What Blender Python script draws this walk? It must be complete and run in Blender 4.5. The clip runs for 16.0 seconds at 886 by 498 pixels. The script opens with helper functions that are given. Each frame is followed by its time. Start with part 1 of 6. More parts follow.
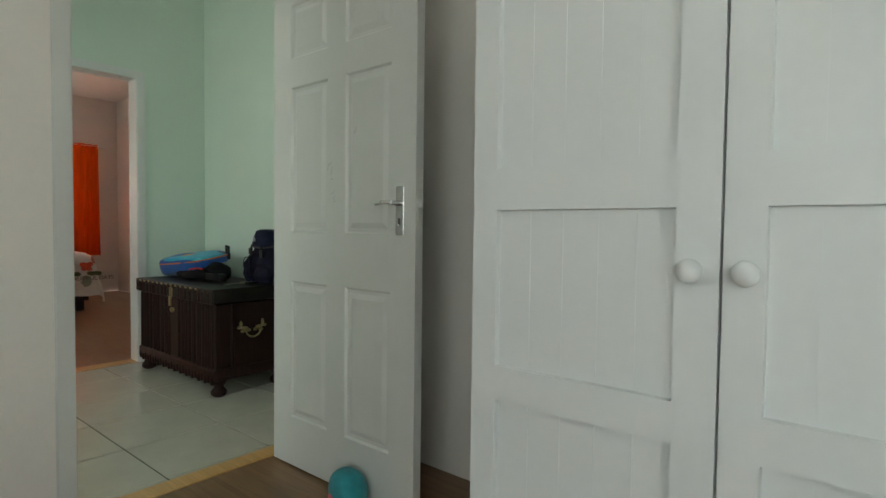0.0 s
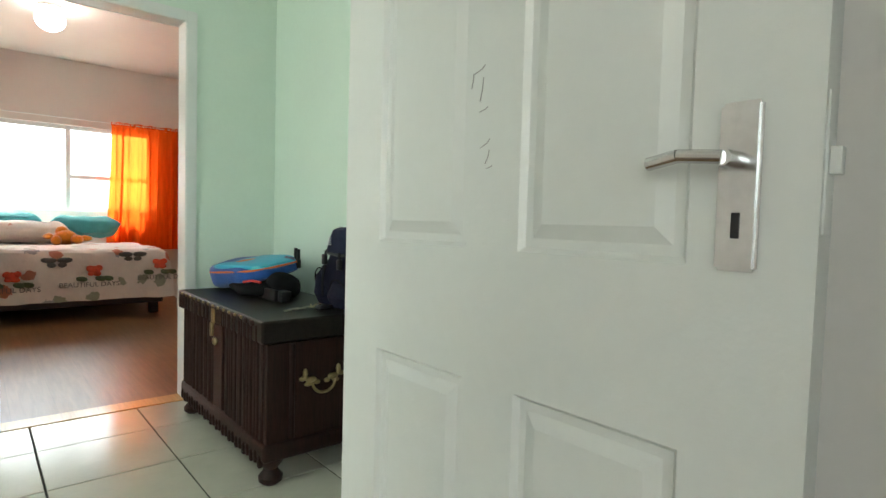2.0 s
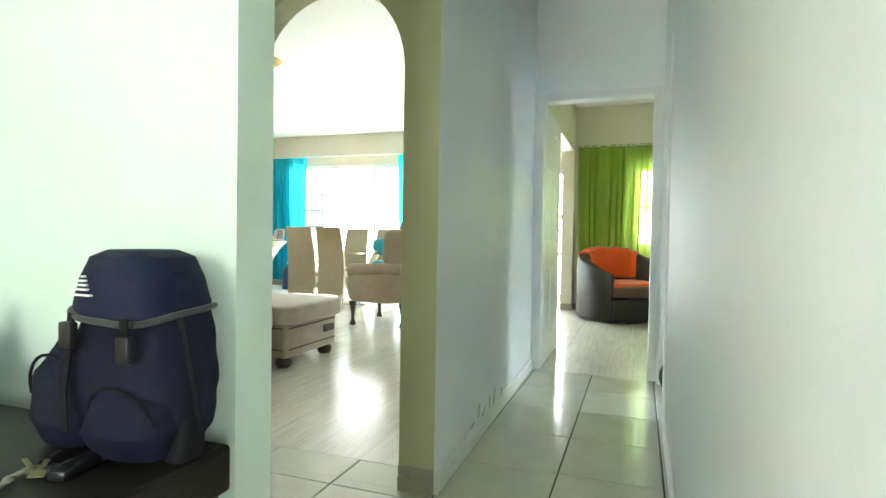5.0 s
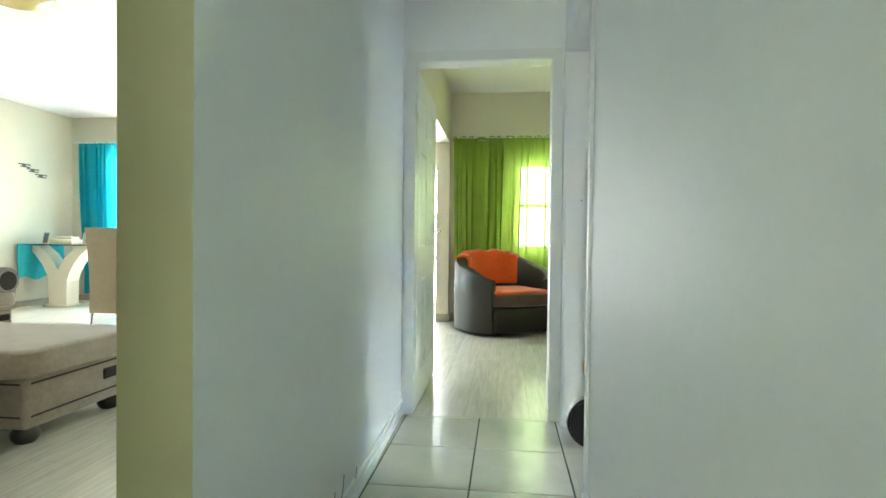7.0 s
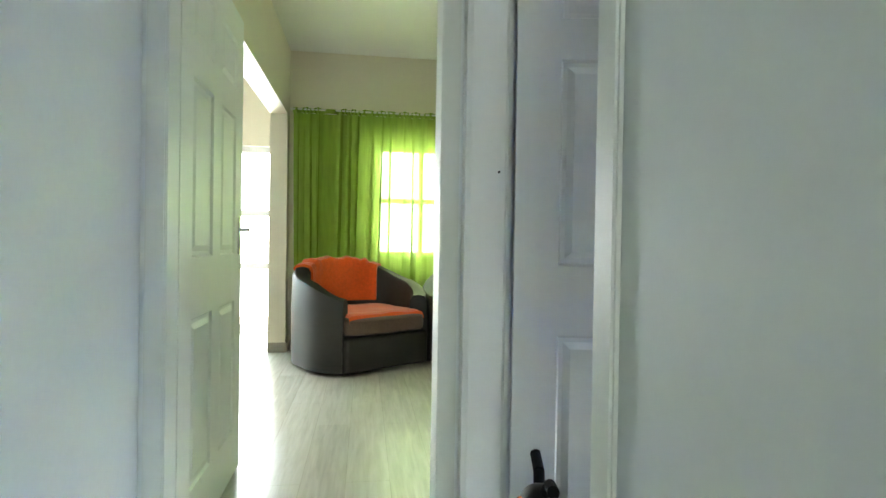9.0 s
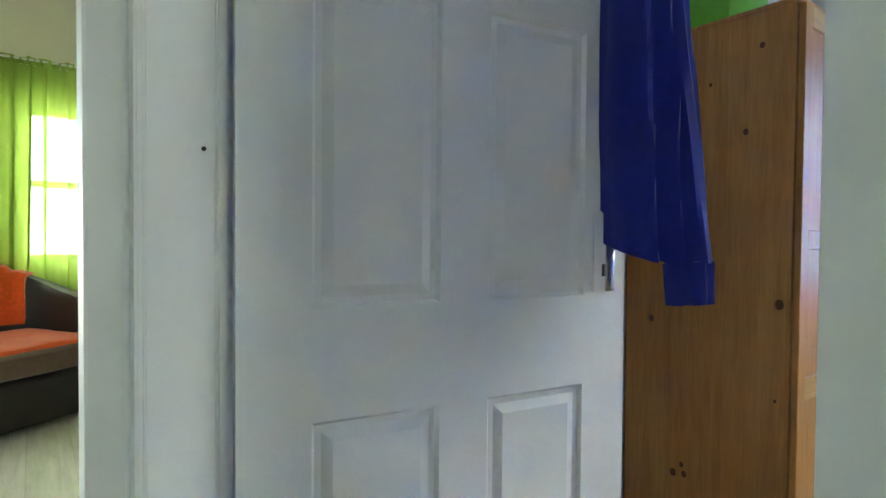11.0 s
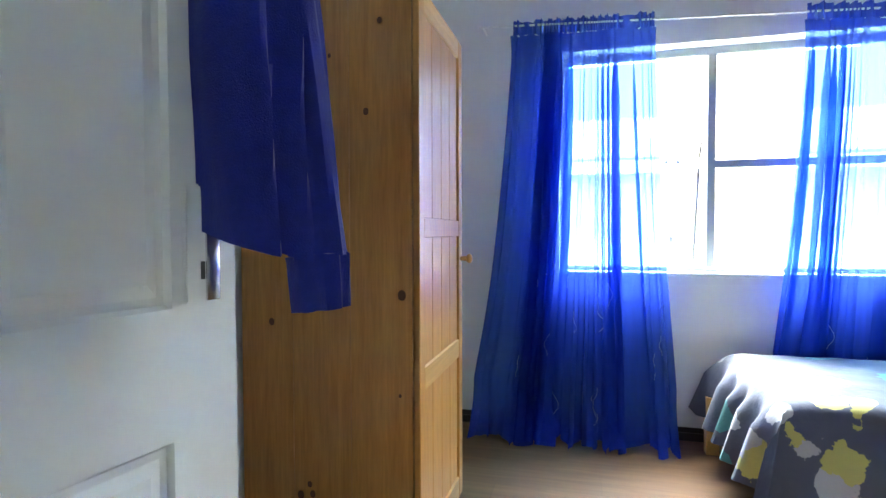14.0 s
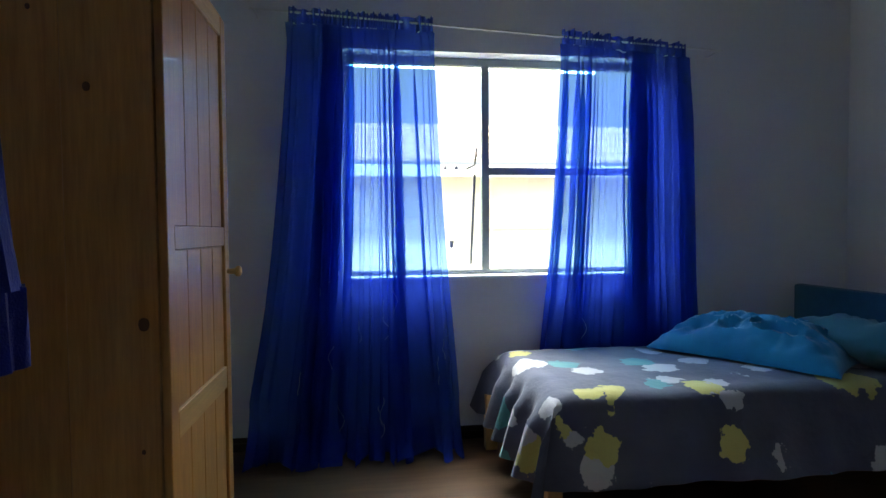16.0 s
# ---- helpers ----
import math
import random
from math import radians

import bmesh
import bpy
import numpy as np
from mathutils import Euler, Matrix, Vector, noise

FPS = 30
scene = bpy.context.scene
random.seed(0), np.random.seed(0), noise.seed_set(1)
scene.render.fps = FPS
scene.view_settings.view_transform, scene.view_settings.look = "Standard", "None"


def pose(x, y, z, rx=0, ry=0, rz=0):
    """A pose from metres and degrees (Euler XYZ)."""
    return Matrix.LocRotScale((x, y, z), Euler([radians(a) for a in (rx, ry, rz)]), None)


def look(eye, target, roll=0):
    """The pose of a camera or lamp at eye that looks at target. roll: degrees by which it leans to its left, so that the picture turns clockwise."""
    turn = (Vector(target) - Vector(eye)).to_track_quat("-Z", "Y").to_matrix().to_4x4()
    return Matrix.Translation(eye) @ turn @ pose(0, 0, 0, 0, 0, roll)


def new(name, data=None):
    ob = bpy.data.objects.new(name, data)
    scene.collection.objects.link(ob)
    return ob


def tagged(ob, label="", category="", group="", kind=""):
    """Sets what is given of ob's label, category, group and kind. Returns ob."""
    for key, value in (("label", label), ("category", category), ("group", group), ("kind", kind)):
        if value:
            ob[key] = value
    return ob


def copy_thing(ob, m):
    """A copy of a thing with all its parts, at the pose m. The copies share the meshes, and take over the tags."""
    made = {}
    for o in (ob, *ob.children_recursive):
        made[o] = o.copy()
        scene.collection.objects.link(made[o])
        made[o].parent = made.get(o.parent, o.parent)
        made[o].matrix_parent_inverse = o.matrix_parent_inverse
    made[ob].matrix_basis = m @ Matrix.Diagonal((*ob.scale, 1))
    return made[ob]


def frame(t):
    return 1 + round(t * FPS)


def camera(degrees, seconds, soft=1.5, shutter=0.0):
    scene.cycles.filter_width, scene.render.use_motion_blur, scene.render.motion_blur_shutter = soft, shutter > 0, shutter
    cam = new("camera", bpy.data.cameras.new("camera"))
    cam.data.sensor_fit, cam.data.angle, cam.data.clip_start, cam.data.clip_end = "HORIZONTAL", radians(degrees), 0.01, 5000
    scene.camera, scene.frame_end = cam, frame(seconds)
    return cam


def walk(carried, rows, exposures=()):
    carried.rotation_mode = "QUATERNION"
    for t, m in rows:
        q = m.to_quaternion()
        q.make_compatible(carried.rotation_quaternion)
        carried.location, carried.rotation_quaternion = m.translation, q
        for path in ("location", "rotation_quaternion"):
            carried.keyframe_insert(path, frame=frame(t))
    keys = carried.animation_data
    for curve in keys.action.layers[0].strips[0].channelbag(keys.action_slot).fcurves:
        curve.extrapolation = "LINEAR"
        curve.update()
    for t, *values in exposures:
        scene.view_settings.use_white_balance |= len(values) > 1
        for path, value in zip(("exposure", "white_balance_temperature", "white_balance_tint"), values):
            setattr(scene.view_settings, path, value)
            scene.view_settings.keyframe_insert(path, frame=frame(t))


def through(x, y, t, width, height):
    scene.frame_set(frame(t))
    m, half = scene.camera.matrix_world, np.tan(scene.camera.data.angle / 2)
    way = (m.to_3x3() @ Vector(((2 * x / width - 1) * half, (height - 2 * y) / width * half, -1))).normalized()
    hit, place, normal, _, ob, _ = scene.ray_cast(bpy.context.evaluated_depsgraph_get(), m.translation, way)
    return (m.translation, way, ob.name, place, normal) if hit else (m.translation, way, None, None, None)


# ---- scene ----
# camera and walk
cam = camera(77.95, 16.0)
PATH = [
    (0.0, pose(-0.146, 0.261, 0.993, 87.92, -0.67, 39.88)),
    (0.5, pose(-0.315, 0.510, 0.995, 87.78, -1.00, 44.40)),
    (1.0, pose(-0.555, 0.713, 0.988, 87.30, -0.98, 48.13)),
    (1.5, pose(-0.859, 0.891, 1.004, 87.08, -1.11, 49.56)),
    (2.0, pose(-1.217, 1.013, 1.010, 87.25, -1.58, 49.44)),
    (2.5, pose(-1.537, 1.064, 1.000, 87.28, -1.74, 49.08)),
    (3.0, pose(-1.810, 1.118, 0.991, 87.31, -1.67, 46.00)),
    (3.5, pose(-2.043, 1.145, 0.970, 88.15, -1.53, 36.46)),
    (4.0, pose(-2.241, 1.322, 0.981, 88.28, -1.52, 30.43)),
    (4.5, pose(-2.380, 1.435, 1.005, 88.45, -1.27, 24.62)),
    (4.7, pose(-2.410, 1.462, 1.008, 88.54, -1.13, 22.51)),
    (6.8, pose(-2.614, 2.415, 1.033, 88.89, -0.66, 7.70)),
    (7.0, pose(-2.619, 2.568, 1.021, 88.97, -0.64, 6.54)),
    (7.5, pose(-2.633, 2.946, 1.034, 88.94, -0.78, 4.08)),
    (8.0, pose(-2.663, 3.317, 1.028, 88.87, -0.67, 1.06)),
    (8.2, pose(-2.650, 3.493, 1.025, 89.16, -0.61, -0.10)),
    (10.3, pose(-2.502, 4.552, 1.073, 89.14, -0.91, -26.99)),
    (10.5, pose(-2.481, 4.590, 1.087, 88.99, -0.63, -29.79)),
    (11.0, pose(-2.432, 4.668, 1.101, 88.71, -0.48, -36.75)),
    (11.5, pose(-2.429, 4.753, 1.098, 88.65, -0.31, -46.76)),
    (12.0, pose(-2.402, 4.803, 1.097, 88.71, 0.07, -55.37)),
    (12.5, pose(-2.334, 4.835, 1.089, 88.68, 0.24, -60.93)),
    (13.0, pose(-2.256, 4.859, 1.089, 88.42, 0.14, -66.16)),
    (13.5, pose(-2.190, 4.861, 1.083, 88.27, 0.10, -70.80)),
    (14.0, pose(-2.127, 4.866, 1.086, 88.26, 0.18, -75.30)),
    (14.5, pose(-2.072, 4.876, 1.092, 88.15, 0.23, -80.24)),
    (15.0, pose(-2.032, 4.883, 1.094, 88.14, 0.37, -85.81)),
    (15.5, pose(-1.990, 4.876, 1.095, 88.10, 0.41, -91.43)),
    (16.0, pose(-1.946, 4.870, 1.111, 88.15, 0.47, -97.61)),
]
EXPOSURES = [(0.0, 1.76), (0.5, 1.95), (1.0, 2.17), (1.5, 2.58), (2.0, 2.62), (3.0, 2.80), (3.5, 2.98), (4.0, 3.26), (4.5, 3.74), (7.0, 3.68), (8.2, 3.52), (10.5, 3.39), (12.0, 3.92), (13.0, 4.29), (14.0, 3.79), (14.5, 3.22), (15.0, 2.67), (15.5, 2.03), (16.0, 1.70)]
walk(cam, PATH, EXPOSURES)

# ---- world, sun and window light ----
world = bpy.data.worlds.new("sky")
scene.world = world
world.use_nodes = True
wn = world.node_tree
wn.nodes.clear()
sky = wn.nodes.new("ShaderNodeTexSky")
sky.sky_type, sky.sun_disc = "NISHITA", False
sky.sun_elevation, sky.sun_rotation = radians(65), radians(287)
sky.dust_density, sky.air_density = 8.0, 0.8
bgn = wn.nodes.new("ShaderNodeBackground")
bgn.inputs["Strength"].default_value = 0.15
wo = wn.nodes.new("ShaderNodeOutputWorld")
haze = wn.nodes.new("ShaderNodeHueSaturation")   # thin high cloud
haze.inputs["Saturation"].default_value, haze.inputs["Value"].default_value = 0.35, 1.3
wn.links.new(sky.outputs[0], haze.inputs["Color"])
wn.links.new(haze.outputs[0], bgn.inputs[0])
wn.links.new(bgn.outputs[0], wo.inputs[0])

sun = new("sun", bpy.data.lights.new("sun", "SUN"))
sun.data.energy, sun.data.angle, sun.data.color = 4.6, radians(3), (1.0, 0.96, 0.9)
sun.matrix_world = look((0, 0, 0), (0.40, -0.12, -0.90))


def window_light(name, eye, target, w, h, watts, color=(1, 1, 1)):
    """Area lamp standing in for sky light at a window opening, real or added."""
    d = bpy.data.lights.new(name, "AREA")
    d.shape, d.size, d.size_y, d.energy, d.color = "RECTANGLE", w, h, watts * 0.10, color
    ob = new(name, d)
    ob.matrix_world = look(eye, target)
    return ob


SKY = (0.93, 0.97, 1.0)
window_light("window_light_orange", (-9.50, 1.2, 1.5), (-8, 1.2, 1.5), 3.4, 1.1, 60, SKY)
window_light("window_light_living", (-6.6, 10.66, 1.4), (-6.6, 9, 1.35), 5.0, 1.8, 235, SKY)
window_light("window_light_end", (-2.0, 9.62, 1.5), (-2.0, 8, 1.45), 1.6, 1.1, 80, SKY)
window_light("window_light_blue", (2.05, 4.17, 3.15), (-0.3, 4.17, 0.7), 2.6, 1.9, 1500, (0.97, 1.0, 0.97))
# added fill lamp behind the walk, brightens the hall; no known source
window_light("fill_light_hall", (-3.3, -0.98, 1.65), (-3.3, 1, 2.35), 1.1, 1.6, 36, (0.90, 1.0, 0.94))
window_light("window_light_glazed_door", (-3.85, 10.64, 1.1), (-3.7, 8, 0.9), 0.7, 1.9, 72, SKY)
window_light("window_light_bedroom", (1.70, -0.35, 1.5), (0.3, -0.25, 1.4), 1.8, 1.2, 33, (0.88, 1.0, 0.98))
# second bedroom lamp, added to reach the wall between door and wardrobe
window_light("fill_light_bedroom_south", (0.75, -2.0, 1.5), (-0.3, 0, 1.4), 1.4, 1.2, 60, (0.90, 1.0, 0.98))


# ---- materials ----
def mat(name):
    m = bpy.data.materials.new(name)
    m.use_nodes = True
    nt = m.node_tree
    return m, nt, nt.nodes["Principled BSDF"]


def ramp(nt, src, stops):
    r = nt.nodes.new("ShaderNodeValToRGB")
    while len(r.color_ramp.elements) < len(stops):
        r.color_ramp.elements.new(0.5)
    for e, (p, c) in zip(r.color_ramp.elements, stops):
        e.position, e.color = p, (*c, 1)
    nt.links.new(src, r.inputs[0])
    return r.outputs[0]


def noise_tex(nt, scale, detail=4, rough=0.55, stretch=None, distort=0.0):
    co = nt.nodes.new("ShaderNodeTexCoord")
    mp = nt.nodes.new("ShaderNodeMapping")
    if stretch:
        mp.inputs["Scale"].default_value = stretch
    n = nt.nodes.new("ShaderNodeTexNoise")
    n.inputs["Scale"].default_value, n.inputs["Detail"].default_value, n.inputs["Roughness"].default_value = scale, detail, rough
    n.inputs["Distortion"].default_value = distort
    nt.links.new(co.outputs["Object"], mp.inputs[0])
    nt.links.new(mp.outputs[0], n.inputs["Vector"])
    return n.outputs["Fac"]


def mixc(nt, fac, a, b, mode="MIX"):
    m = nt.nodes.new("ShaderNodeMix")
    m.data_type, m.blend_type = "RGBA", mode
    for s, v in ((m.inputs[0], fac), (m.inputs[6], a), (m.inputs[7], b)):
        if isinstance(v, (int, float)):
            s.default_value = v
        elif isinstance(v, tuple):
            s.default_value = (*v, 1)
        else:
            nt.links.new(v, s)
    return m.outputs[2]


def bump(nt, bsdf, height, strength, dist=0.01):
    b = nt.nodes.new("ShaderNodeBump")
    b.inputs["Strength"].default_value, b.inputs["Distance"].default_value = strength, dist
    nt.links.new(height, b.inputs["Height"])
    nt.links.new(b.outputs[0], bsdf.inputs["Normal"])


def shade(c, k):
    return tuple(min(1, v * k) for v in c)


def paint(name, color, rough=0.55, var=0.05, bumpy=0.12, blot=1.3, spec=0.4):
    """Painted plaster or wood: broad unevenness, fine roller grain."""
    m, nt, b = mat(name)
    big = noise_tex(nt, blot, 3)
    col = ramp(nt, big, [(0.3, shade(color, 1 - var)), (0.7, shade(color, 1 + var * 0.6))])
    fine = noise_tex(nt, 45, 3)
    col = mixc(nt, 0.10, col, ramp(nt, fine, [(0.3, shade(color, 0.8)), (0.7, color)]))
    nt.links.new(col, b.inputs["Base Color"])
    b.inputs["Specular IOR Level"].default_value = spec
    rr = nt.nodes.new("ShaderNodeMapRange")
    nt.links.new(big, rr.inputs[0])
    rr.inputs[3].default_value, rr.inputs[4].default_value = rough - 0.03, rough + 0.03
    nt.links.new(rr.outputs[0], b.inputs["Roughness"])
    bump(nt, b, noise_tex(nt, 120, 3), bumpy, 0.004)
    return m


def plain(name, color, rough=0.5, metal=0.0, var=0.08, scale=20, coat=0.0):
    m, nt, b = mat(name)
    col = ramp(nt, noise_tex(nt, scale, 4), [(0.3, shade(color, 1 - var)), (0.7, shade(color, 1 + var))])
    nt.links.new(col, b.inputs["Base Color"])
    b.inputs["Roughness"].default_value, b.inputs["Metallic"].default_value = rough, metal
    b.inputs["Coat Weight"].default_value = coat
    return m


def cloth(name, color, var=0.15, scale=60, rough=0.9, weave=0.3, sheen=0.2, broad=4):
    m, nt, b = mat(name)
    col = ramp(nt, noise_tex(nt, scale, 3), [(0.3, shade(color, 1 - var)), (0.7, shade(color, 1 + var))])
    col = mixc(nt, 0.5, col, ramp(nt, noise_tex(nt, broad, 4), [(0.3, shade(color, 1 - var)), (0.7, shade(color, 1 + var))]))
    nt.links.new(col, b.inputs["Base Color"])
    b.inputs["Roughness"].default_value, b.inputs["Sheen Weight"].default_value = rough, sheen
    b.inputs["Specular IOR Level"].default_value = 0.25
    bump(nt, b, noise_tex(nt, 400, 2), weave, 0.003)
    return m


def wood(name, dark, light, axis="z", scale=1.0, rough=0.4, coat=0.0, spec=0.5):
    """Boards with grain along one axis."""
    m, nt, b = mat(name)
    st = {"x": (0.6, 9, 9), "y": (9, 0.6, 9), "z": (9, 9, 0.6)}[axis]
    g1 = noise_tex(nt, 3.0 * scale, 5, 0.6, st, 0.6)
    g2 = noise_tex(nt, 16.0 * scale, 4, 0.6, st)
    col = ramp(nt, g1, [(0.28, dark), (0.55, tuple((a + c) / 2 for a, c in zip(dark, light))), (0.78, light)])
    col = mixc(nt, 0.35, col, ramp(nt, g2, [(0.35, shade(dark, 0.85)), (0.65, light)]))
    nt.links.new(col, b.inputs["Base Color"])
    b.inputs["Roughness"].default_value, b.inputs["Coat Weight"].default_value = rough, coat
    b.inputs["Specular IOR Level"].default_value = spec
    bump(nt, b, g2, 0.12, 0.004)
    return m


def planks(name, dark, light, axis="y", width=0.19, length=1.2, rough=0.3):
    """Laminate boards with fine joints."""
    m, nt, b = mat(name)
    co = nt.nodes.new("ShaderNodeTexCoord")
    mp = nt.nodes.new("ShaderNodeMapping")
    mp.inputs["Rotation"].default_value = (0, 0, radians(90) if axis == "y" else 0)
    nt.links.new(co.outputs["Object"], mp.inputs[0])
    br = nt.nodes.new("ShaderNodeTexBrick")
    br.inputs["Scale"].default_value = 1.0
    br.inputs["Brick Width"].default_value, br.inputs["Row Height"].default_value = length, width
    br.inputs["Mortar Size"].default_value, br.offset = 0.0015, 0.37
    br.inputs["Color1"].default_value, br.inputs["Color2"].default_value = (0.35, 0.35, 0.35, 1), (0.75, 0.75, 0.75, 1)
    br.inputs["Mortar"].default_value = (0, 0, 0, 1)
    nt.links.new(mp.outputs[0], br.inputs["Vector"])
    st = (9, 0.7, 1) if axis == "y" else (0.7, 9, 1)
    g = noise_tex(nt, 4, 5, 0.6, st, 0.5)
    col = ramp(nt, g, [(0.3, dark), (0.7, light)])
    col = mixc(nt, 0.22, col, br.outputs["Color"], "OVERLAY")
    nt.links.new(col, b.inputs["Base Color"])
    rr = nt.nodes.new("ShaderNodeMapRange")
    nt.links.new(noise_tex(nt, 2.5, 4), rr.inputs[0])
    rr.inputs[3].default_value, rr.inputs[4].default_value = rough - 0.03, rough + 0.04
    nt.links.new(rr.outputs[0], b.inputs["Roughness"])
    bump(nt, b, g, 0.06, 0.003)
    return m


def curtain_mat(name, color, through=0.5, sheer=0.0, tint=(0.5, 0.5, 0.5)):
    """Woven cloth that lets daylight through."""
    m, nt, b = mat(name)
    nt.nodes.remove(b)
    out = nt.nodes["Material Output"]
    col = ramp(nt, noise_tex(nt, 30, 3, 0.5, (1, 1, 0.12)), [(0.3, shade(color, 0.88)), (0.7, shade(color, 1.1))])
    d = nt.nodes.new("ShaderNodeBsdfDiffuse")
    t = nt.nodes.new("ShaderNodeBsdfTranslucent")
    nt.links.new(col, d.inputs[0])
    nt.links.new(col, t.inputs[0])
    mx = nt.nodes.new("ShaderNodeMixShader")
    mx.inputs[0].default_value = through
    nt.links.new(d.outputs[0], mx.inputs[1])
    nt.links.new(t.outputs[0], mx.inputs[2])
    last = mx.outputs[0]
    if sheer:
        tr = nt.nodes.new("ShaderNodeBsdfTransparent")
        tr.inputs[0].default_value = (*tint, 1)
        m2 = nt.nodes.new("ShaderNodeMixShader")
        m2.inputs[0].default_value = sheer
        nt.links.new(last, m2.inputs[1])
        nt.links.new(tr.outputs[0], m2.inputs[2])
        last = m2.outputs[0]
    nt.links.new(last, out.inputs[0])
    return m


def glass_mat(name, tint=(0.95, 1, 0.98)):
    m, nt, b = mat(name)
    b.inputs["Base Color"].default_value = (*tint, 1)
    b.inputs["Transmission Weight"].default_value, b.inputs["Roughness"].default_value, b.inputs["IOR"].default_value = 1.0, 0.0, 1.45
    return m


def quilt_mat(name, base, spots, scale, size=0.34, warp=0.18, rag=9):
    """Printed cloth: uneven blotches in several colours on a base."""
    m, nt, b = mat(name)
    co = nt.nodes.new("ShaderNodeTexCoord")
    n = nt.nodes.new("ShaderNodeTexNoise")
    n.inputs["Scale"].default_value, n.inputs["Detail"].default_value = rag, 6
    add = nt.nodes.new("ShaderNodeVectorMath")
    add.operation = "MULTIPLY_ADD"
    nt.links.new(co.outputs["Object"], n.inputs["Vector"])
    nt.links.new(n.outputs["Color"], add.inputs[0])
    add.inputs[1].default_value = (warp, warp, warp)
    nt.links.new(co.outputs["Object"], add.inputs[2])
    v = nt.nodes.new("ShaderNodeTexVoronoi")
    v.inputs["Scale"].default_value = scale
    nt.links.new(add.outputs[0], v.inputs["Vector"])
    k = ramp(nt, v.outputs["Distance"], [(size, (1, 1, 1)), (size + 0.015, (0, 0, 0))])
    sep = nt.nodes.new("ShaderNodeSeparateColor")
    nt.links.new(v.outputs["Color"], sep.inputs[0])
    r = nt.nodes.new("ShaderNodeValToRGB")
    r.color_ramp.interpolation = "CONSTANT"
    while len(r.color_ramp.elements) < len(spots):
        r.color_ramp.elements.new(0.5)
    for i, (e, c) in enumerate(zip(r.color_ramp.elements, spots)):
        e.position, e.color = i / len(spots), (*c, 1)
    nt.links.new(sep.outputs[0], r.inputs[0])
    bs = ramp(nt, noise_tex(nt, 3, 4), [(0.3, shade(base, 0.85)), (0.7, shade(base, 1.12))])
    nt.links.new(mixc(nt, k, bs, r.outputs[0]), b.inputs["Base Color"])
    b.inputs["Roughness"].default_value, b.inputs["Sheen Weight"].default_value = 0.85, 0.2
    bump(nt, b, noise_tex(nt, 25, 4), 0.35, 0.01)
    return m


WHITE_WALL = paint("corridor_paint", (0.82, 0.86, 0.87), 0.60, 0.03, 0.06, 1.3, 0.4)
MINT = paint("mint_paint", (0.69, 0.82, 0.72), 0.5)
KHAKI = paint("khaki_paint", (0.50, 0.49, 0.30), 0.5)
BEIGE = paint("beige_paint", (0.66, 0.62, 0.50), 0.55)
CREAM = paint("cream_paint", (0.74, 0.70, 0.58), 0.55)
ROSE = paint("rose_grey_paint", (0.80, 0.76, 0.715), 0.55)
PINKISH = paint("warm_white_paint", (0.70, 0.62, 0.56), 0.55)
BLUEWHITE = paint("cool_white_paint", (0.73, 0.75, 0.77), 0.5)
CEIL = paint("ceiling_paint", (0.80, 0.80, 0.77), 0.7, 0.03)
GLOSS = paint("white_enamel", (0.76, 0.79, 0.77), 0.40, 0.03, 0.08, 3.0, 0.5)
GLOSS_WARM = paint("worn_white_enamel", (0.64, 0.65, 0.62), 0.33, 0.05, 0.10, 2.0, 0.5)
WARDROBE_WHITE = paint("satin_white", (0.74, 0.76, 0.76), 0.38, 0.03, 0.06, 2.5)
SKIRT = paint("taupe_enamel", (0.36, 0.33, 0.27), 0.35, 0.08)
TILE = paint("cream_ceramic", (0.56, 0.56, 0.46), 0.17, 0.08, 0.03, 5.0, 0.5)
GROUT = plain("grout", (0.06, 0.06, 0.05), 0.9)
LAM_PALE = planks("pale_laminate", (0.50, 0.49, 0.42), (0.66, 0.65, 0.57), "y", 0.19, 1.2, 0.24)
LAM_WARM = planks("warm_laminate", (0.16, 0.088, 0.040), (0.25, 0.14, 0.065), "x", 0.19, 1.2, 0.33)
LAM_BLUE = planks("honey_laminate", (0.125, 0.058, 0.022), (0.19, 0.098, 0.040), "y", 0.19, 1.2, 0.45)
CHESTWOOD = wood("dark_carved_wood", (0.009, 0.0035, 0.0025), (0.042, 0.015, 0.010), "z", 1.6, 0.5, 0.0, 0.22)
CHESTTOP = wood("dark_lid_wood", (0.008, 0.006, 0.005), (0.022, 0.016, 0.012), "x", 1.0, 0.42, 0.0, 0.2)
BRASS = plain("aged_brass", (0.36, 0.29, 0.15), 0.4, 1.0, 0.25, 60)
CHROME = plain("brushed_chrome", (0.62, 0.62, 0.62), 0.22, 1.0, 0.06, 80)
DARKMETAL = plain("dark_metal", (0.05, 0.05, 0.05), 0.4, 0.8)
PINE = wood("varnished_pine", (0.42, 0.18, 0.042), (0.66, 0.34, 0.095), "z", 0.8, 0.35, 0.25)
PINEX = wood("varnished_pine_rail", (0.52, 0.29, 0.09), (0.72, 0.45, 0.17), "x", 0.8, 0.35, 0.25)
KNOT = plain("pine_knot", (0.10, 0.035, 0.012), 0.5)
BLACK = cloth("black_nylon", (0.006, 0.006, 0.007), 0.3, 90, 0.8, 0.4, 0.0)
BLACKPL = plain("black_plastic", (0.009, 0.009, 0.010), 0.4)
NAVY = cloth("navy_nylon", (0.005, 0.006, 0.020), 0.25, 90, 0.75, 0.4, 0.0)
NAVYFLAP = cloth("navy_flap", (0.006, 0.009, 0.032), 0.25, 90, 0.7, 0.4, 0.0)
BAGBLUE = cloth("bright_blue_nylon", (0.012, 0.085, 0.33), 0.25, 30, 0.6)
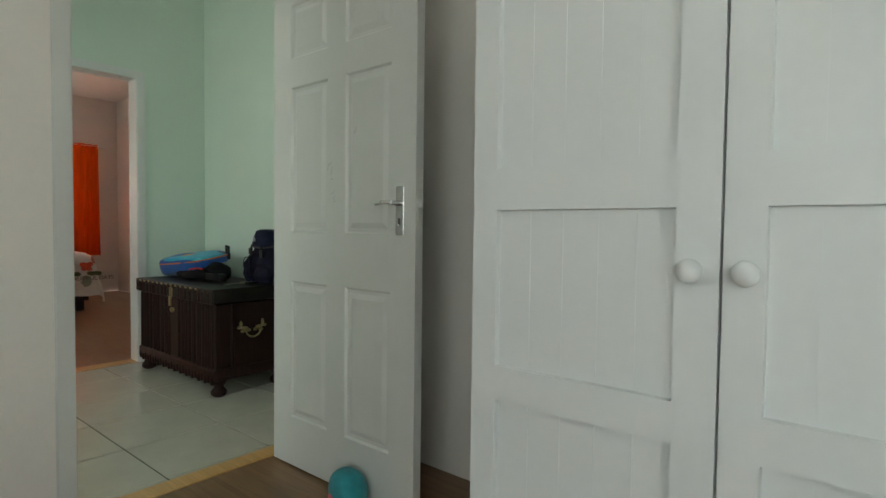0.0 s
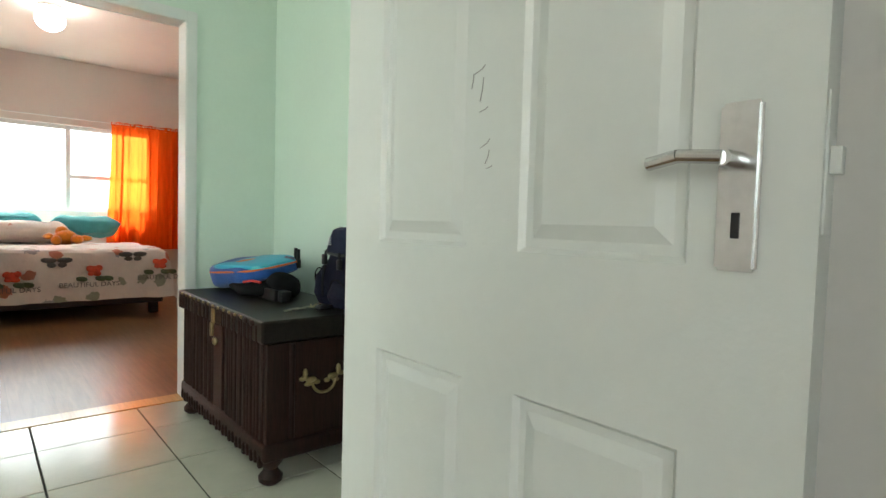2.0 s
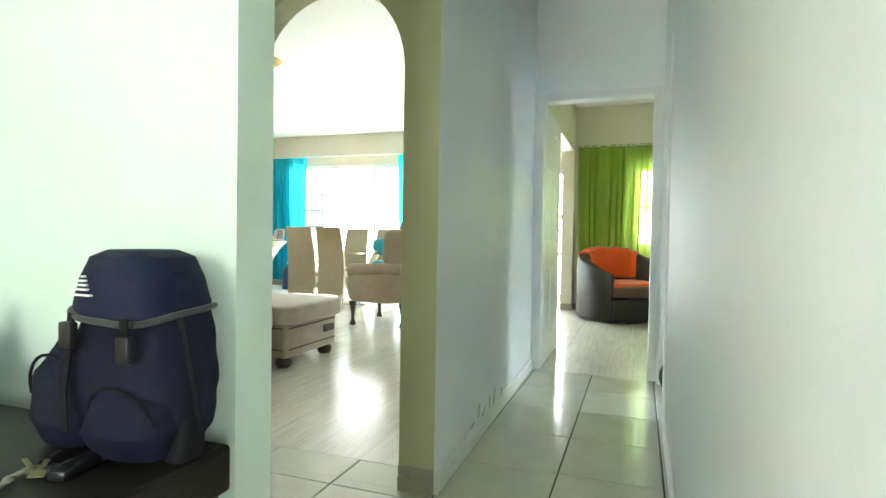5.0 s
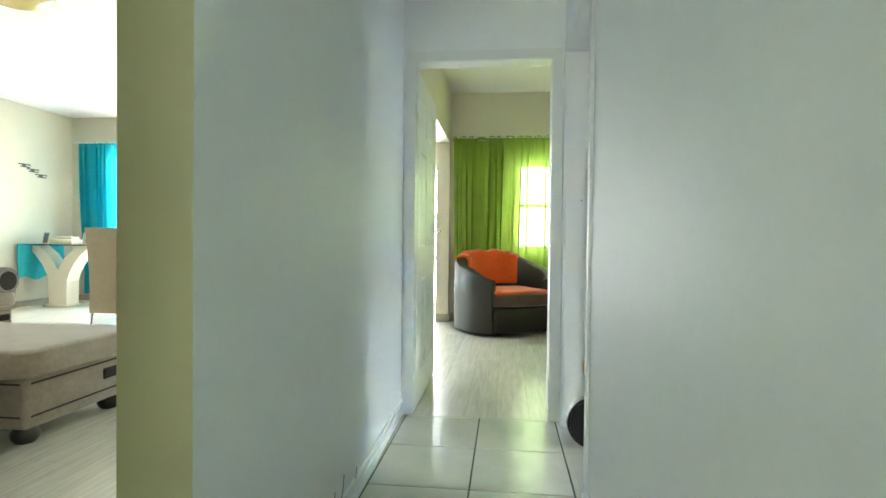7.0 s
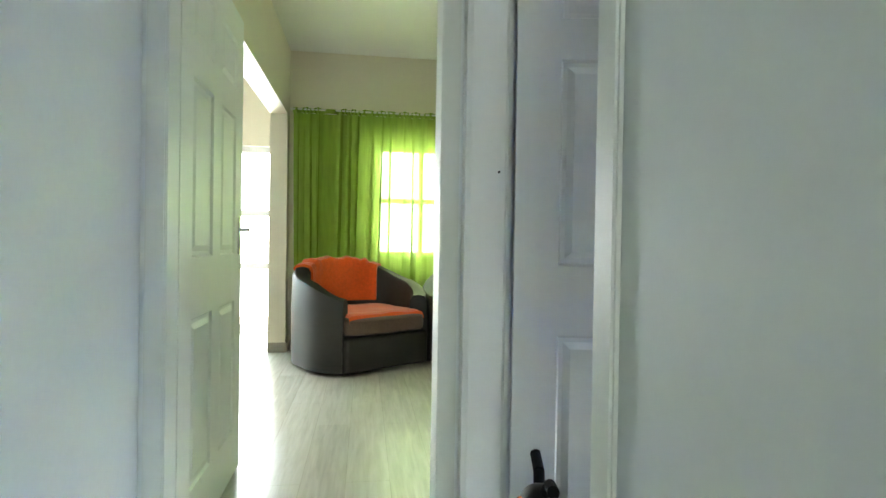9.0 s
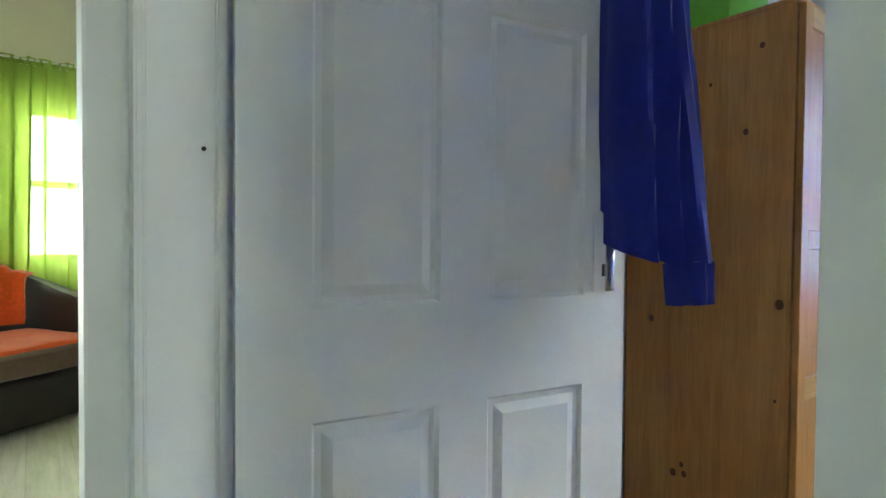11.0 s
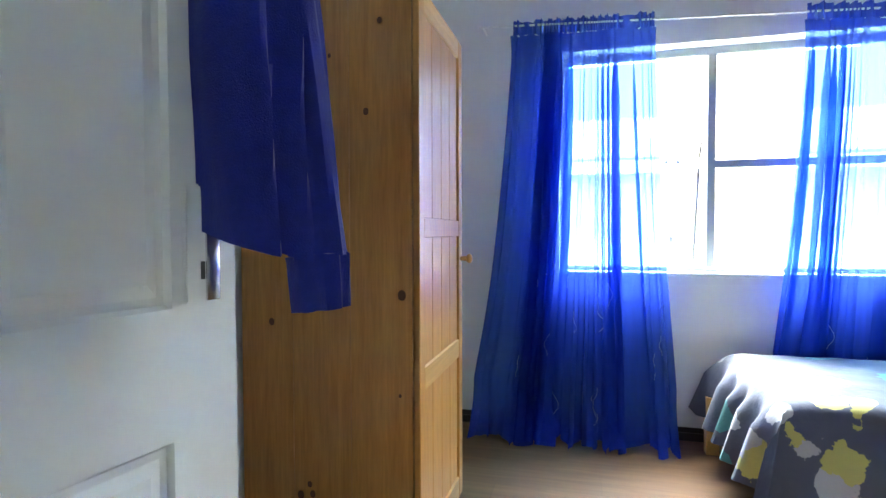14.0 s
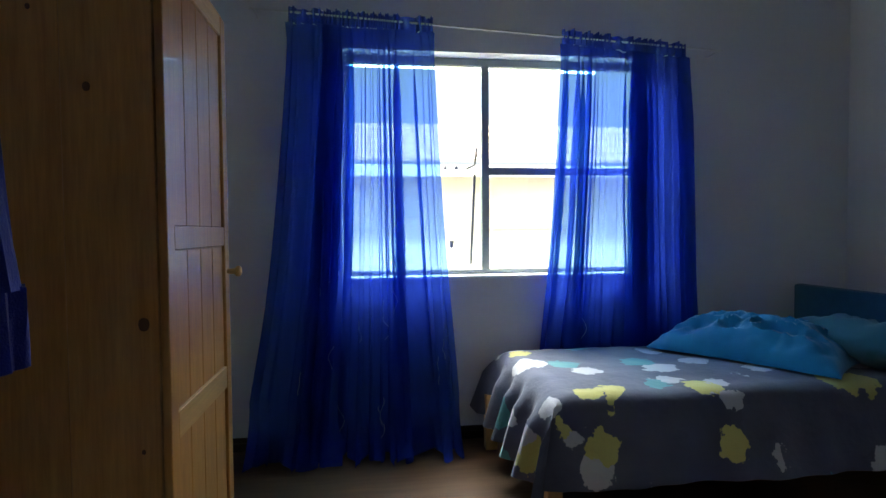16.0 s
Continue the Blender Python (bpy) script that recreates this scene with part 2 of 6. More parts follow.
BAGCYAN = quilt_mat("printed_cyan", (0.03, 0.42, 0.60), [(0.03, 0.42, 0.60), (0.05, 0.07, 0.16), (0.7, 0.16, 0.03), (0.10, 0.55, 0.62), (0.45, 0.62, 0.66)], 5.0, 0.42, 0.10)
BAGORANGE = cloth("orange_piping", (0.75, 0.16, 0.03), 0.1)
GREYSTRAP = cloth("grey_strap", (0.05, 0.055, 0.05), 0.2)
WHITEPRINT = plain("white_print", (0.75, 0.75, 0.75), 0.8)
ORANGE_C = curtain_mat("orange_curtain_cloth", (0.88, 0.12, 0.012), 0.55, 0.16, (1.0, 0.55, 0.08))
TEAL_C = curtain_mat("turquoise_curtain_cloth", (0.03, 0.52, 0.66), 0.62)
GREEN_C = curtain_mat("lime_curtain_cloth", (0.30, 0.44, 0.075), 0.55, 0.12, (0.9, 1.0, 0.72))
BLUE_C = curtain_mat("blue_voile", (0.022, 0.055, 0.46), 0.38, 0.40, (0.36, 0.70, 1.0))
GLASS = glass_mat("window_glass")
TABLEGLASS = glass_mat("table_glass", (0.7, 0.95, 0.92))
ALU = paint("white_window_paint", (0.70, 0.72, 0.70), 0.35)
STEELGREEN = paint("weathered_steel_paint", (0.30, 0.34, 0.31), 0.4)
SOFA = cloth("taupe_chenille", (0.33, 0.28, 0.22), 0.22, 35, 0.95, 0.5, 0.5, 7)
SOFADARK = cloth("dark_carved_panel", (0.05, 0.04, 0.035), 0.3)
TANFABRIC = cloth("tan_leatherette", (0.42, 0.35, 0.25), 0.08, 20, 0.55, 0.15, 0.0)
ARMFABRIC = cloth("beige_wool", (0.36, 0.29, 0.22), 0.2, 50, 0.95, 0.4, 0.4)
FOOT = plain("dark_wood_foot", (0.02, 0.012, 0.01), 0.4)
CREAMLAC = paint("cream_lacquer", (0.72, 0.66, 0.55), 0.3)
TEALCLOTH = cloth("turquoise_cloth", (0.02, 0.48, 0.58), 0.15, 20, 0.7)
TEALCUSH = cloth("teal_satin", (0.02, 0.33, 0.38), 0.2, 20, 0.5)
BROWN = plain("brown_leatherette", (0.013, 0.010, 0.009), 0.5, 0, 0.2, 8, 0.1)
BROWNSEAT = cloth("brown_seat_cloth", (0.13, 0.085, 0.06), 0.2)
THROW = cloth("orange_fleece", (0.75, 0.10, 0.015), 0.2, 40, 0.95, 0.6, 0.4)
JACKET = cloth("royal_blue_fleece", (0.012, 0.022, 0.22), 0.18, 60, 0.95, 0.5, 0.15)
RED = cloth("red_stitch", (0.6, 0.03, 0.03), 0.1)
GREENBOX = plain("lime_plastic", (0.15, 0.55, 0.04), 0.4)
QUILT_B = quilt_mat("slate_printed_quilt", (0.085, 0.10, 0.155), [(0.50, 0.52, 0.56), (0.085, 0.10, 0.155), (0.56, 0.54, 0.17), (0.085, 0.10, 0.155), (0.50, 0.52, 0.56), (0.085, 0.10, 0.155), (0.07, 0.28, 0.31), (0.085, 0.10, 0.155)], 6.0, 0.46, 0.085, 24)
QUILT_O = quilt_mat("cream_printed_quilt", (0.74, 0.71, 0.66), [(0.74, 0.71, 0.66), (0.34, 0.36, 0.37), (0.74, 0.71, 0.66), (0.52, 0.20, 0.13), (0.74, 0.71, 0.66), (0.30, 0.34, 0.26)], 6.0, 0.33, 0.10, 18)
PILLOW_T = cloth("teal_pillow_cloth", (0.06, 0.33, 0.36), 0.15, 15, 0.85)
PILLOW_B = cloth("blue_satin_pillow", (0.01, 0.24, 0.48), 0.15, 12, 0.35, 0.2)
PILLOW_D = cloth("dark_teal_pillow", (0.015, 0.13, 0.19), 0.15, 12, 0.6)
HEADBOARD = cloth("teal_board_cloth", (0.02, 0.13, 0.20), 0.15, 20, 0.8)
PLUSH = cloth("orange_plush", (0.75, 0.25, 0.02), 0.3, 60, 1.0, 0.8, 0.5)
ROSEPRINT = cloth("rose_print", (0.65, 0.10, 0.05), 0.4, 25)
LEAFPRINT = cloth("leaf_print", (0.10, 0.14, 0.07), 0.4, 25)
GREYPRINT = cloth("grey_print", (0.13, 0.14, 0.13), 0.4, 30)
TEALBALL = cloth("teal_knit", (0.03, 0.26, 0.30), 0.3, 25)
PINKSPOT = cloth("pink_spot", (0.70, 0.16, 0.22), 0.2, 25)
FACADE = paint("cream_render", (0.80, 0.76, 0.67), 0.8)
ROOFTILE = plain("roof_tile", (0.42, 0.33, 0.27), 0.8, 0, 0.2, 6)
BLOCKWALL = plain("grey_block", (0.42, 0.40, 0.36), 0.9, 0, 0.2, 4)
GROUND = plain("dry_ground", (0.30, 0.27, 0.20), 0.95, 0, 0.25, 0.7)
LAMPGLASS, _nt, _b = mat("amber_lamp_glass")
_b.inputs["Base Color"].default_value, _b.inputs["Roughness"].default_value = (0.55, 0.42, 0.14, 1), 0.25
GLOBE, _nt, _b = mat("opal_globe")
_b.inputs["Base Color"].default_value = (0.9, 0.9, 0.88, 1)
_b.inputs["Emission Color"].default_value, _b.inputs["Emission Strength"].default_value = (1, 0.97, 0.92, 1), 5.0
REFLECT = plain("amber_reflector", (0.85, 0.30, 0.08), 0.2)
REFLECTW = plain("pale_reflector", (0.85, 0.75, 0.65), 0.2)
PHOTO = paint("grey_photo", (0.30, 0.30, 0.32), 0.3, 0.3, 0.02, 20)
BLUEBOTTLE = plain("dark_blue_plastic", (0.01, 0.03, 0.12), 0.3)
SILVER = plain("silver_thread", (0.30, 0.34, 0.55), 0.35, 0.4)
CORD = plain("pale_plaited_cord", (0.24, 0.24, 0.19), 0.55, 0.3, 0.3, 120)
SMUDGE = plain("scuff_grey", (0.32, 0.31, 0.29), 0.6)


# ---- mesh helpers ----
def box(bm, x0, x1, y0, y1, z0, z1, mi=0):
    vs = [bm.verts.new(p) for p in ((x0, y0, z0), (x1, y0, z0), (x1, y1, z0), (x0, y1, z0), (x0, y0, z1), (x1, y0, z1), (x1, y1, z1), (x0, y1, z1))]
    for q in ((3, 2, 1, 0), (4, 5, 6, 7), (0, 1, 5, 4), (1, 2, 6, 5), (2, 3, 7, 6), (3, 0, 4, 7)):
        bm.faces.new([vs[i] for i in q]).material_index = mi
    return vs


def boxes(*specs, bev=0.0, seg=2):
    bm = bmesh.new()
    for s in specs:
        box(bm, *s)
    if bev:
        bmesh.ops.bevel(bm, geom=list(bm.edges), offset=bev, segments=seg, affect="EDGES", profile=0.5)
    return bm


def cyl(bm, p0, p1, r0, r1=None, n=16):
    """A capped round bar from p0 to p1."""
    r1 = r0 if r1 is None else r1
    a, b = Vector(p0), Vector(p1)
    q = (b - a).to_track_quat("Z", "Y")
    ring = []
    for c, r in ((a, r0), (b, r1)):
        ring.append([bm.verts.new(c + q @ Vector((r * math.cos(2 * math.pi * i / n), r * math.sin(2 * math.pi * i / n), 0))) for i in range(n)])
    for i in range(n):
        bm.faces.new((ring[0][i], ring[0][(i + 1) % n], ring[1][(i + 1) % n], ring[1][i]))
    bm.faces.new(ring[0][::-1])
    bm.faces.new(ring[1])


def tube(bm, pts, r, n=8):
    for a, b in zip(pts, pts[1:]):
        cyl(bm, a, b, r, r, n)


def lathe(bm, c, prof, n=20):
    """Turns (radius, height) pairs round an upright axis at c."""
    rings = []
    for r, h in prof:
        rings.append([bm.verts.new((c[0] + r * math.cos(2 * math.pi * i / n), c[1] + r * math.sin(2 * math.pi * i / n), c[2] + h)) for i in range(n)])
    for ra, rb in zip(rings, rings[1:]):
        for i in range(n):
            bm.faces.new((ra[i], ra[(i + 1) % n], rb[(i + 1) % n], rb[i]))
    bm.faces.new(rings[0][::-1])
    bm.faces.new(rings[-1])


def puff(bm, c, s, e=0.5, n=28, k=16, lump=0.0, seed=0):
    """A rounded cushion shape: superellipsoid with half sizes s."""
    def pw(v, p):
        return math.copysign(abs(v) ** p, v)
    rings = []
    for j in range(1, k):
        ph = -math.pi / 2 + math.pi * j / k
        row = []
        for i in range(n):
            th = 2 * math.pi * i / n
            v = Vector((s[0] * pw(math.cos(ph), e) * pw(math.cos(th), e), s[1] * pw(math.cos(ph), e) * pw(math.sin(th), e), s[2] * pw(math.sin(ph), e)))
            if lump:
                v += Vector((noise.noise(v * 6 + Vector((seed, 0, 0))), noise.noise(v * 6 + Vector((0, seed, 5))), noise.noise(v * 6 + Vector((9, 0, seed))))) * lump
            row.append(bm.verts.new(Vector(c) + v))
        rings.append(row)
    for ra, rb in zip(rings, rings[1:]):
        for i in range(n):
            bm.faces.new((ra[i], ra[(i + 1) % n], rb[(i + 1) % n], rb[i]))
    bot, top = bm.verts.new((c[0], c[1], c[2] - s[2])), bm.verts.new((c[0], c[1], c[2] + s[2]))
    for i in range(n):
        bm.faces.new((bot, rings[0][(i + 1) % n], rings[0][i]))
        bm.faces.new((top, rings[-1][i], rings[-1][(i + 1) % n]))


def mesh(name, bm, mats, smooth=False):
    me = bpy.data.meshes.new(name)
    bmesh.ops.recalc_face_normals(bm, faces=list(bm.faces))
    bm.to_mesh(me)
    bm.free()
    for m in (mats if isinstance(mats, (list, tuple)) else [mats]):
        me.materials.append(m)
    if smooth:
        me.polygons.foreach_set("use_smooth", [True] * len(me.polygons))
        me.set_sharp_from_angle(angle=radians(40))
    return new(name, me)


def part(name, bm, mats, parent, label="", smooth=False):
    ob = mesh(name, bm, mats, smooth)
    ob.parent = parent
    ob.matrix_parent_inverse = parent.matrix_world.inverted() if parent.parent is None else Matrix.Identity(4)
    return tagged(ob, label)


def thing(name, at, label, category, group="", kind=""):
    ob = new(name)
    ob.empty_display_size = 0.1
    ob.matrix_world = ob.matrix_basis = Matrix.Translation(at)
    bpy.context.view_layer.update()
    return tagged(ob, label, category, group, kind)


def solo(name, bm, mats, label, category, group="", kind="", smooth=False):
    return tagged(mesh(name, bm, mats, smooth), label, category, group, kind)


# ---- structure ----
H = 2.85


def wall(name, axis, f0, f1, a0, a1, mats, holes=(), z1=H, label="painted plaster wall"):
    """A wall with openings. axis: the one it runs along; f0, f1: its two faces; mats: low face, high face, reveals."""
    cuts_a = sorted({a0, a1, *[v for h in holes for v in h[:2]]})
    cuts_z = sorted({0.0, z1, *[v for h in holes for v in h[2:]]})
    bm = bmesh.new()
    for p, q in zip(cuts_a, cuts_a[1:]):
        zs = [(c, d) for c, d in zip(cuts_z, cuts_z[1:]) if not any(h[0] <= p and q <= h[1] and h[2] <= c and d <= h[3] for h in holes)]
        run = []
        for c, d in zs:
            if run and abs(run[-1][1] - c) < 1e-6:
                run[-1] = (run[-1][0], d)
            else:
                run.append((c, d))
        for c, d in run:
            if axis == "x":
                box(bm, p, q, f0, f1, c, d)
            else:
                box(bm, f0, f1, p, q, c, d)
    i = 1 if axis == "x" else 0
    bmesh.ops.recalc_face_normals(bm, faces=list(bm.faces))
    for f in bm.faces:
        f.normal_update()
        n = f.normal[i]
        f.material_index = 0 if n < -0.5 else 1 if n > 0.5 else 2
    # drop the inner faces between neighbouring pieces
    seen = {}
    for f in list(bm.faces):
        key = tuple(round(v, 4) for v in f.calc_center_median()) + (round(f.calc_area(), 5),)
        if key in seen:
            bm.faces.remove(f)
            bm.faces.remove(seen.pop(key))
        else:
            seen[key] = f
    ob = mesh(name, bm, mats)
    return tagged(ob, label, "wall", "", "structure")


D = 2.04
XR0, XR1 = -2.30, -2.17   # wall between passage and bedrooms
XL0, XL1 = -3.33, -3.18   # wall between passage and lounge
XW0, XW1 = -4.50, -4.37   # wall between hall and orange bedroom
NB = 1.97                 # north wall of the first bedroom
wall("wall_bedroom_west", "y", XR0, XR1, -1.9, NB, (WHITE_WALL, ROSE, GLOSS), [(0.815, 1.695, 0, D + 0.03)], label="pale wall with a doorway, rose grey bedroom side")
wall("wall_passage_east", "y", XR0, XR1, NB, 5.95, (WHITE_WALL, BLUEWHITE, GLOSS), [(4.68, 5.63, 0, D + 0.03)], label="pale grey passage wall with a bedroom doorway")
wall_pw = wall("wall_passage_west", "y", XL0, XL1, 3.62, 5.70, (BEIGE, WHITE_WALL, WHITE_WALL), label="pale grey passage wall")
SKEW = Matrix.Translation((XL1, 3.5, 0)) @ Matrix.Rotation(radians(0.9), 4, "Z") @ Matrix.Translation((-XL1, -3.5, 0))   # the passage widens a little
wall_pw.matrix_world = SKEW
for y, z, dy, dz in ((4.12, 0.11, 0.02, 0.07), (4.20, 0.10, 0.05, 0.03), (4.33, 0.105, 0.015, 0.06), (4.42, 0.10, 0.03, 0.08), (4.00, 0.095, 0.04, 0.02), (4.60, 0.10, 0.02, 0.04)):
    bm = bmesh.new()
    tube(bm, [(XL1 + 0.0006, y, z), (XL1 + 0.0006, y + dy * 0.6, z + dz * 0.4), (XL1 + 0.0006, y + dy, z + dz)], 0.0022, 5)
    part("scuff_mark", bm, SMUDGE, wall_pw, "grey scuff above the skirting")
wall("wall_passage_end", "x", 5.70, 5.83, XL0, XR0, (WHITE_WALL, CREAM, GLOSS), [(-3.175, -2.34, 0, D + 0.03)], label="pale grey wall with a doorway")
wall("wall_hall_north", "x", 2.38, 2.49, XW1, XL1, (MINT, KHAKI, MINT), label="mint green plaster wall behind the chest")
wall("wall_hall_west", "y", XW0, XW1, -1.9, 3.62, (PINKISH, MINT, GLOSS), [(1.065, 1.91, 0, D + 0.03)], label="mint green wall with an open doorway")
# out of view; the opening is invented to let the hall fill light in
wall("wall_hall_south", "x", -0.93, -0.80, XW1, XR0, (FACADE, MINT, GLOSS), [(-3.9, -2.7, 0.02, 2.2)], label="unseen mint green wall with an opening added for fill light")
wall("wall_bedroom_north", "x", NB, 2.10, XR1, 1.6, (ROSE, BLUEWHITE, ROSE), label="rose grey bedroom wall")
wall("wall_bedroom_east", "y", 1.6, 1.73, -1.9, 2.10, (ROSE, FACADE, GLOSS), [(-1.25, 0.55, 0.9, 2.1)], label="rose grey bedroom wall with an unseen window")
# never in view; window opening added for the south fill lamp
wall("wall_bedroom_south", "x", -2.03, -1.9, XR0, 1.73, (FACADE, ROSE, GLOSS), [(0.05, 1.45, 0.9, 2.1)], label="rose grey bedroom wall with an unseen window")
wall("wall_blue_east", "y", 0.92, 1.14, 2.10, 5.95, (BLUEWHITE, FACADE, GLOSS), [(3.33, 5.01, 0.86, 2.05)], label="cool white bedroom wall with a window")
wall("wall_blue_north", "x", 5.95, 6.08, XR1 + 0.0, 1.14, (BLUEWHITE, CREAM, CREAM), label="cool white bedroom wall")
wall("wall_orange_north", "x", 3.49, 3.62, -9.43, XW0, (PINKISH, BEIGE, BEIGE), label="warm white bedroom wall")
wall("wall_orange_west", "y", -9.43, -9.30, -1.9, 3.49, (FACADE, PINKISH, GLOSS), [(-0.6, 2.82, 1.02, 2.07)], label="warm white bedroom wall with a wide window")
wall("wall_orange_south", "x", -2.03, -1.9, -9.43, XW1, (FACADE, PINKISH, PINKISH), label="warm white bedroom wall")
wall("wall_lounge_west", "y", -9.51, -9.38, 3.62, 10.60, (FACADE, BEIGE, BEIGE), label="beige lounge wall")
wall("wall_lounge_north", "x", 10.45, 10.60, -9.38, XL0, (BEIGE, FACADE, GLOSS), [(-8.75, -4.9, 0.35, 2.28), (-4.32, -3.52, 0.02, 2.1)], label="beige lounge wall with a wide window and a glazed door")
wall("wall_end_west", "y", -3.48, -3.32, 5.83, 10.45, (BEIGE, CREAM, CREAM), [(6.70, 9.33, 0, 2.22)], label="cream wall with a wide square opening")
wall("wall_end_north", "x", 9.45, 9.58, -3.32, 0.2, (CREAM, FACADE, GLOSS), [(-2.50, -1.1, 0.90, 1.98)], label="cream wall with a curtained window")
wall("wall_end_east", "y", 0.2, 0.33, 6.08, 9.58, (CREAM, FACADE, CREAM), label="cream plaster wall")


def arch_wall():
    """The khaki wall with the round-headed opening."""
    bm = bmesh.new()
    xl, xr, r, sp = -4.09, -3.33, 0.38, 1.67
    cx = (xl + xr) / 2
    n = 28
    box(bm, XW0 + 0.13, xl, 3.50, 3.62, 0, H)
    box(bm, xr, XL1, 3.50, 3.62, 0, H)
    top = [(cx + r * math.cos(math.pi - math.pi * i / n), sp + r * math.sin(math.pi * i / n)) for i in range(n + 1)]
    for (xa, za), (xb, zb) in zip(top, top[1:]):
        vs = [bm.verts.new(p) for p in ((xa, 3.50, za), (xb, 3.50, zb), (xb, 3.50, H), (xa, 3.50, H), (xa, 3.62, za), (xb, 3.62, zb), (xb, 3.62, H), (xa, 3.62, H))]
        bm.faces.new((vs[0], vs[1], vs[2], vs[3]))
        bm.faces.new((vs[5], vs[4], vs[7], vs[6]))
        bm.faces.new((vs[1], vs[0], vs[4], vs[5]))
    bmesh.ops.remove_doubles(bm, verts=list(bm.verts), dist=1e-4)
    bmesh.ops.recalc_face_normals(bm, faces=list(bm.faces))
    for f in bm.faces:
        f.material_index = 1 if f.normal.x > 0.9 and f.calc_center_median().x > -3.2 else 0
    return tagged(mesh("wall_arch", bm, [KHAKI, WHITE_WALL]), "khaki plaster wall with a round arched opening", "wall", "", "structure")


arch_wall()


def slab(name, x0, x1, y0, y1, z0, z1, m, label, cat):
    return solo(name, boxes((x0, x1, y0, y1, z0, z1)), m, label, cat, "", "structure")


floor_tiled = solo("floor_hall", boxes((XW1, XR0, -0.8, 3.50, -0.1, -0.006), (XW1, XL0, 3.50, 3.698, -0.1, -0.006)), GROUT, "cream ceramic tiled hall floor with dark joints", "floor", "", "structure")
floor_pass = slab("floor_passage", XL1 - 0.06, XR0, 3.50, 5.70, -0.1, -0.006, GROUT, "cream ceramic tiled passage floor with dark joints", "floor")
slab("floor_bedroom", XR1 - 0.10, 1.6, -1.9, NB, -0.1, -0.001, LAM_WARM, "brown laminate bedroom floor", "floor")
slab("floor_blue", XR1 - 0.05, 0.92, 2.10, 5.95, -0.1, -0.001, LAM_BLUE, "honey brown laminate bedroom floor", "floor")
slab("floor_orange", -9.3, XW1 - 0.02, -1.9, 3.49, -0.1, -0.001, LAM_WARM, "reddish brown laminate bedroom floor", "floor")
slab("floor_lounge", -9.38, -3.33, 3.70, 10.45, -0.12, -0.002, LAM_PALE, "pale glossy laminate lounge floor", "floor")
slab("floor_end_room", -3.33, 0.2, 5.70, 9.45, -0.1, -0.001, LAM_PALE, "pale glossy laminate floor", "floor")
for nm, x0, x1, y0, y1 in (("hall", XW0, XR0, -1.9, 3.56), ("passage", XL0 + 0.075, XR0, 3.56, 5.76), ("bedroom", XR0, 1.73, -2.03, 2.04), ("blue", XR0, 1.14, 2.04, 6.02), ("orange", -9.43, XW0, -2.03, 3.56), ("lounge", -9.51, XL0 + 0.075, 3.56, 10.6), ("end_room", XL0 + 0.075, 0.33, 5.76, 9.58)):
    slab("ceiling_" + nm, x0, x1, y0, y1, H, H + 0.12, PINKISH if nm == "orange" else CEIL, "flat off-white painted ceiling", "ceiling")
slab("threshold_1", XR0 + 0.002, XR1 - 0.10 + 0.06, 0.847, 1.664, -0.05, 0.004, PINEX, "worn pale wooden threshold strip", "threshold")
slab("threshold_2", XR0, XR1 - 0.045, 4.712, 5.60, -0.05, 0.0, TILE, "cream tiled bedroom threshold", "threshold")
slab("threshold_3", XW1 - 0.13, XW1 - 0.005, 1.097, 1.88, -0.05, 0.003, PINEX, "worn wooden threshold strip", "threshold")
solo("ground", boxes((-400, 400, -400, 400, -0.5, -0.3)), GROUND, "dry open ground round the house", "ground", "", "structure")


def skirting(name, runs, m, h=0.075, t=0.014, label="painted skirting board"):
    bm = bmesh.new()
    for x0, y0, x1, y1, nx, ny in runs:
        ax0, ax1 = sorted((x0, x1))
        ay0, ay1 = sorted((y0, y1))
        for tt, z0, z1 in ((t, 0.0, h * 0.6), (t * 0.7, h * 0.6, h)):
            if nx:
                box(bm, min(x0, x0 + nx * tt), max(x0, x0 + nx * tt), ay0, ay1, z0, z1)
            else:
                box(bm, ax0, ax1, min(y0, y0 + ny * tt), max(y0, y0 + ny * tt), z0, z1)
    bmesh.ops.bevel(bm, geom=list(bm.edges), offset=0.003, segments=1, affect="EDGES")
    return solo(name, bm, m, label, "skirting", "", "structure")


skirting("baseboard_passage_west", [(XL1, 3.50, XL1, 5.70, 1, 0)], GLOSS, 0.085, 0.016, "white enamel skirting along the passage wall").matrix_world = SKEW
skirting("baseboard_passage_east", [(XR0, 1.70, XR0, 4.71, -1, 0)], GLOSS, 0.085, 0.016, "white enamel skirting along the passage wall")
skirting("baseboard_arch", [(XL0, 3.50, XL1, 3.50, 0, -1), (XW1, 3.50, -4.09, 3.50, 0, -1)], SKIRT, 0.10, 0.016, "taupe skirting at the foot of the arch")
skirting("baseboard_hall", [(XW1, -0.8, XW1, 0.98, 1, 0), (XW1, 2.38, -3.18, 2.38, 0, -1), (XW1, 1.93, XW1, 2.36, 1, 0)], SKIRT, 0.085, 0.016, "taupe hall skirting")
skirting("baseboard_blue", [(0.92, 2.10, 0.92, 5.95, -1, 0), (-1.2, 5.95, 0.9, 5.95, 0, -1), (-2.1, 2.10, 0.9, 2.10, 0, 1)], FOOT, 0.07, 0.014, "dark wooden skirting in the blue bedroom")
skirting("baseboard_lounge", [(-9.38, 3.7, -9.38, 10.4, 1, 0), (-9.3, 10.45, -4.3, 10.45, 0, -1)], SKIRT, 0.09, 0.016, "taupe lounge skirting")
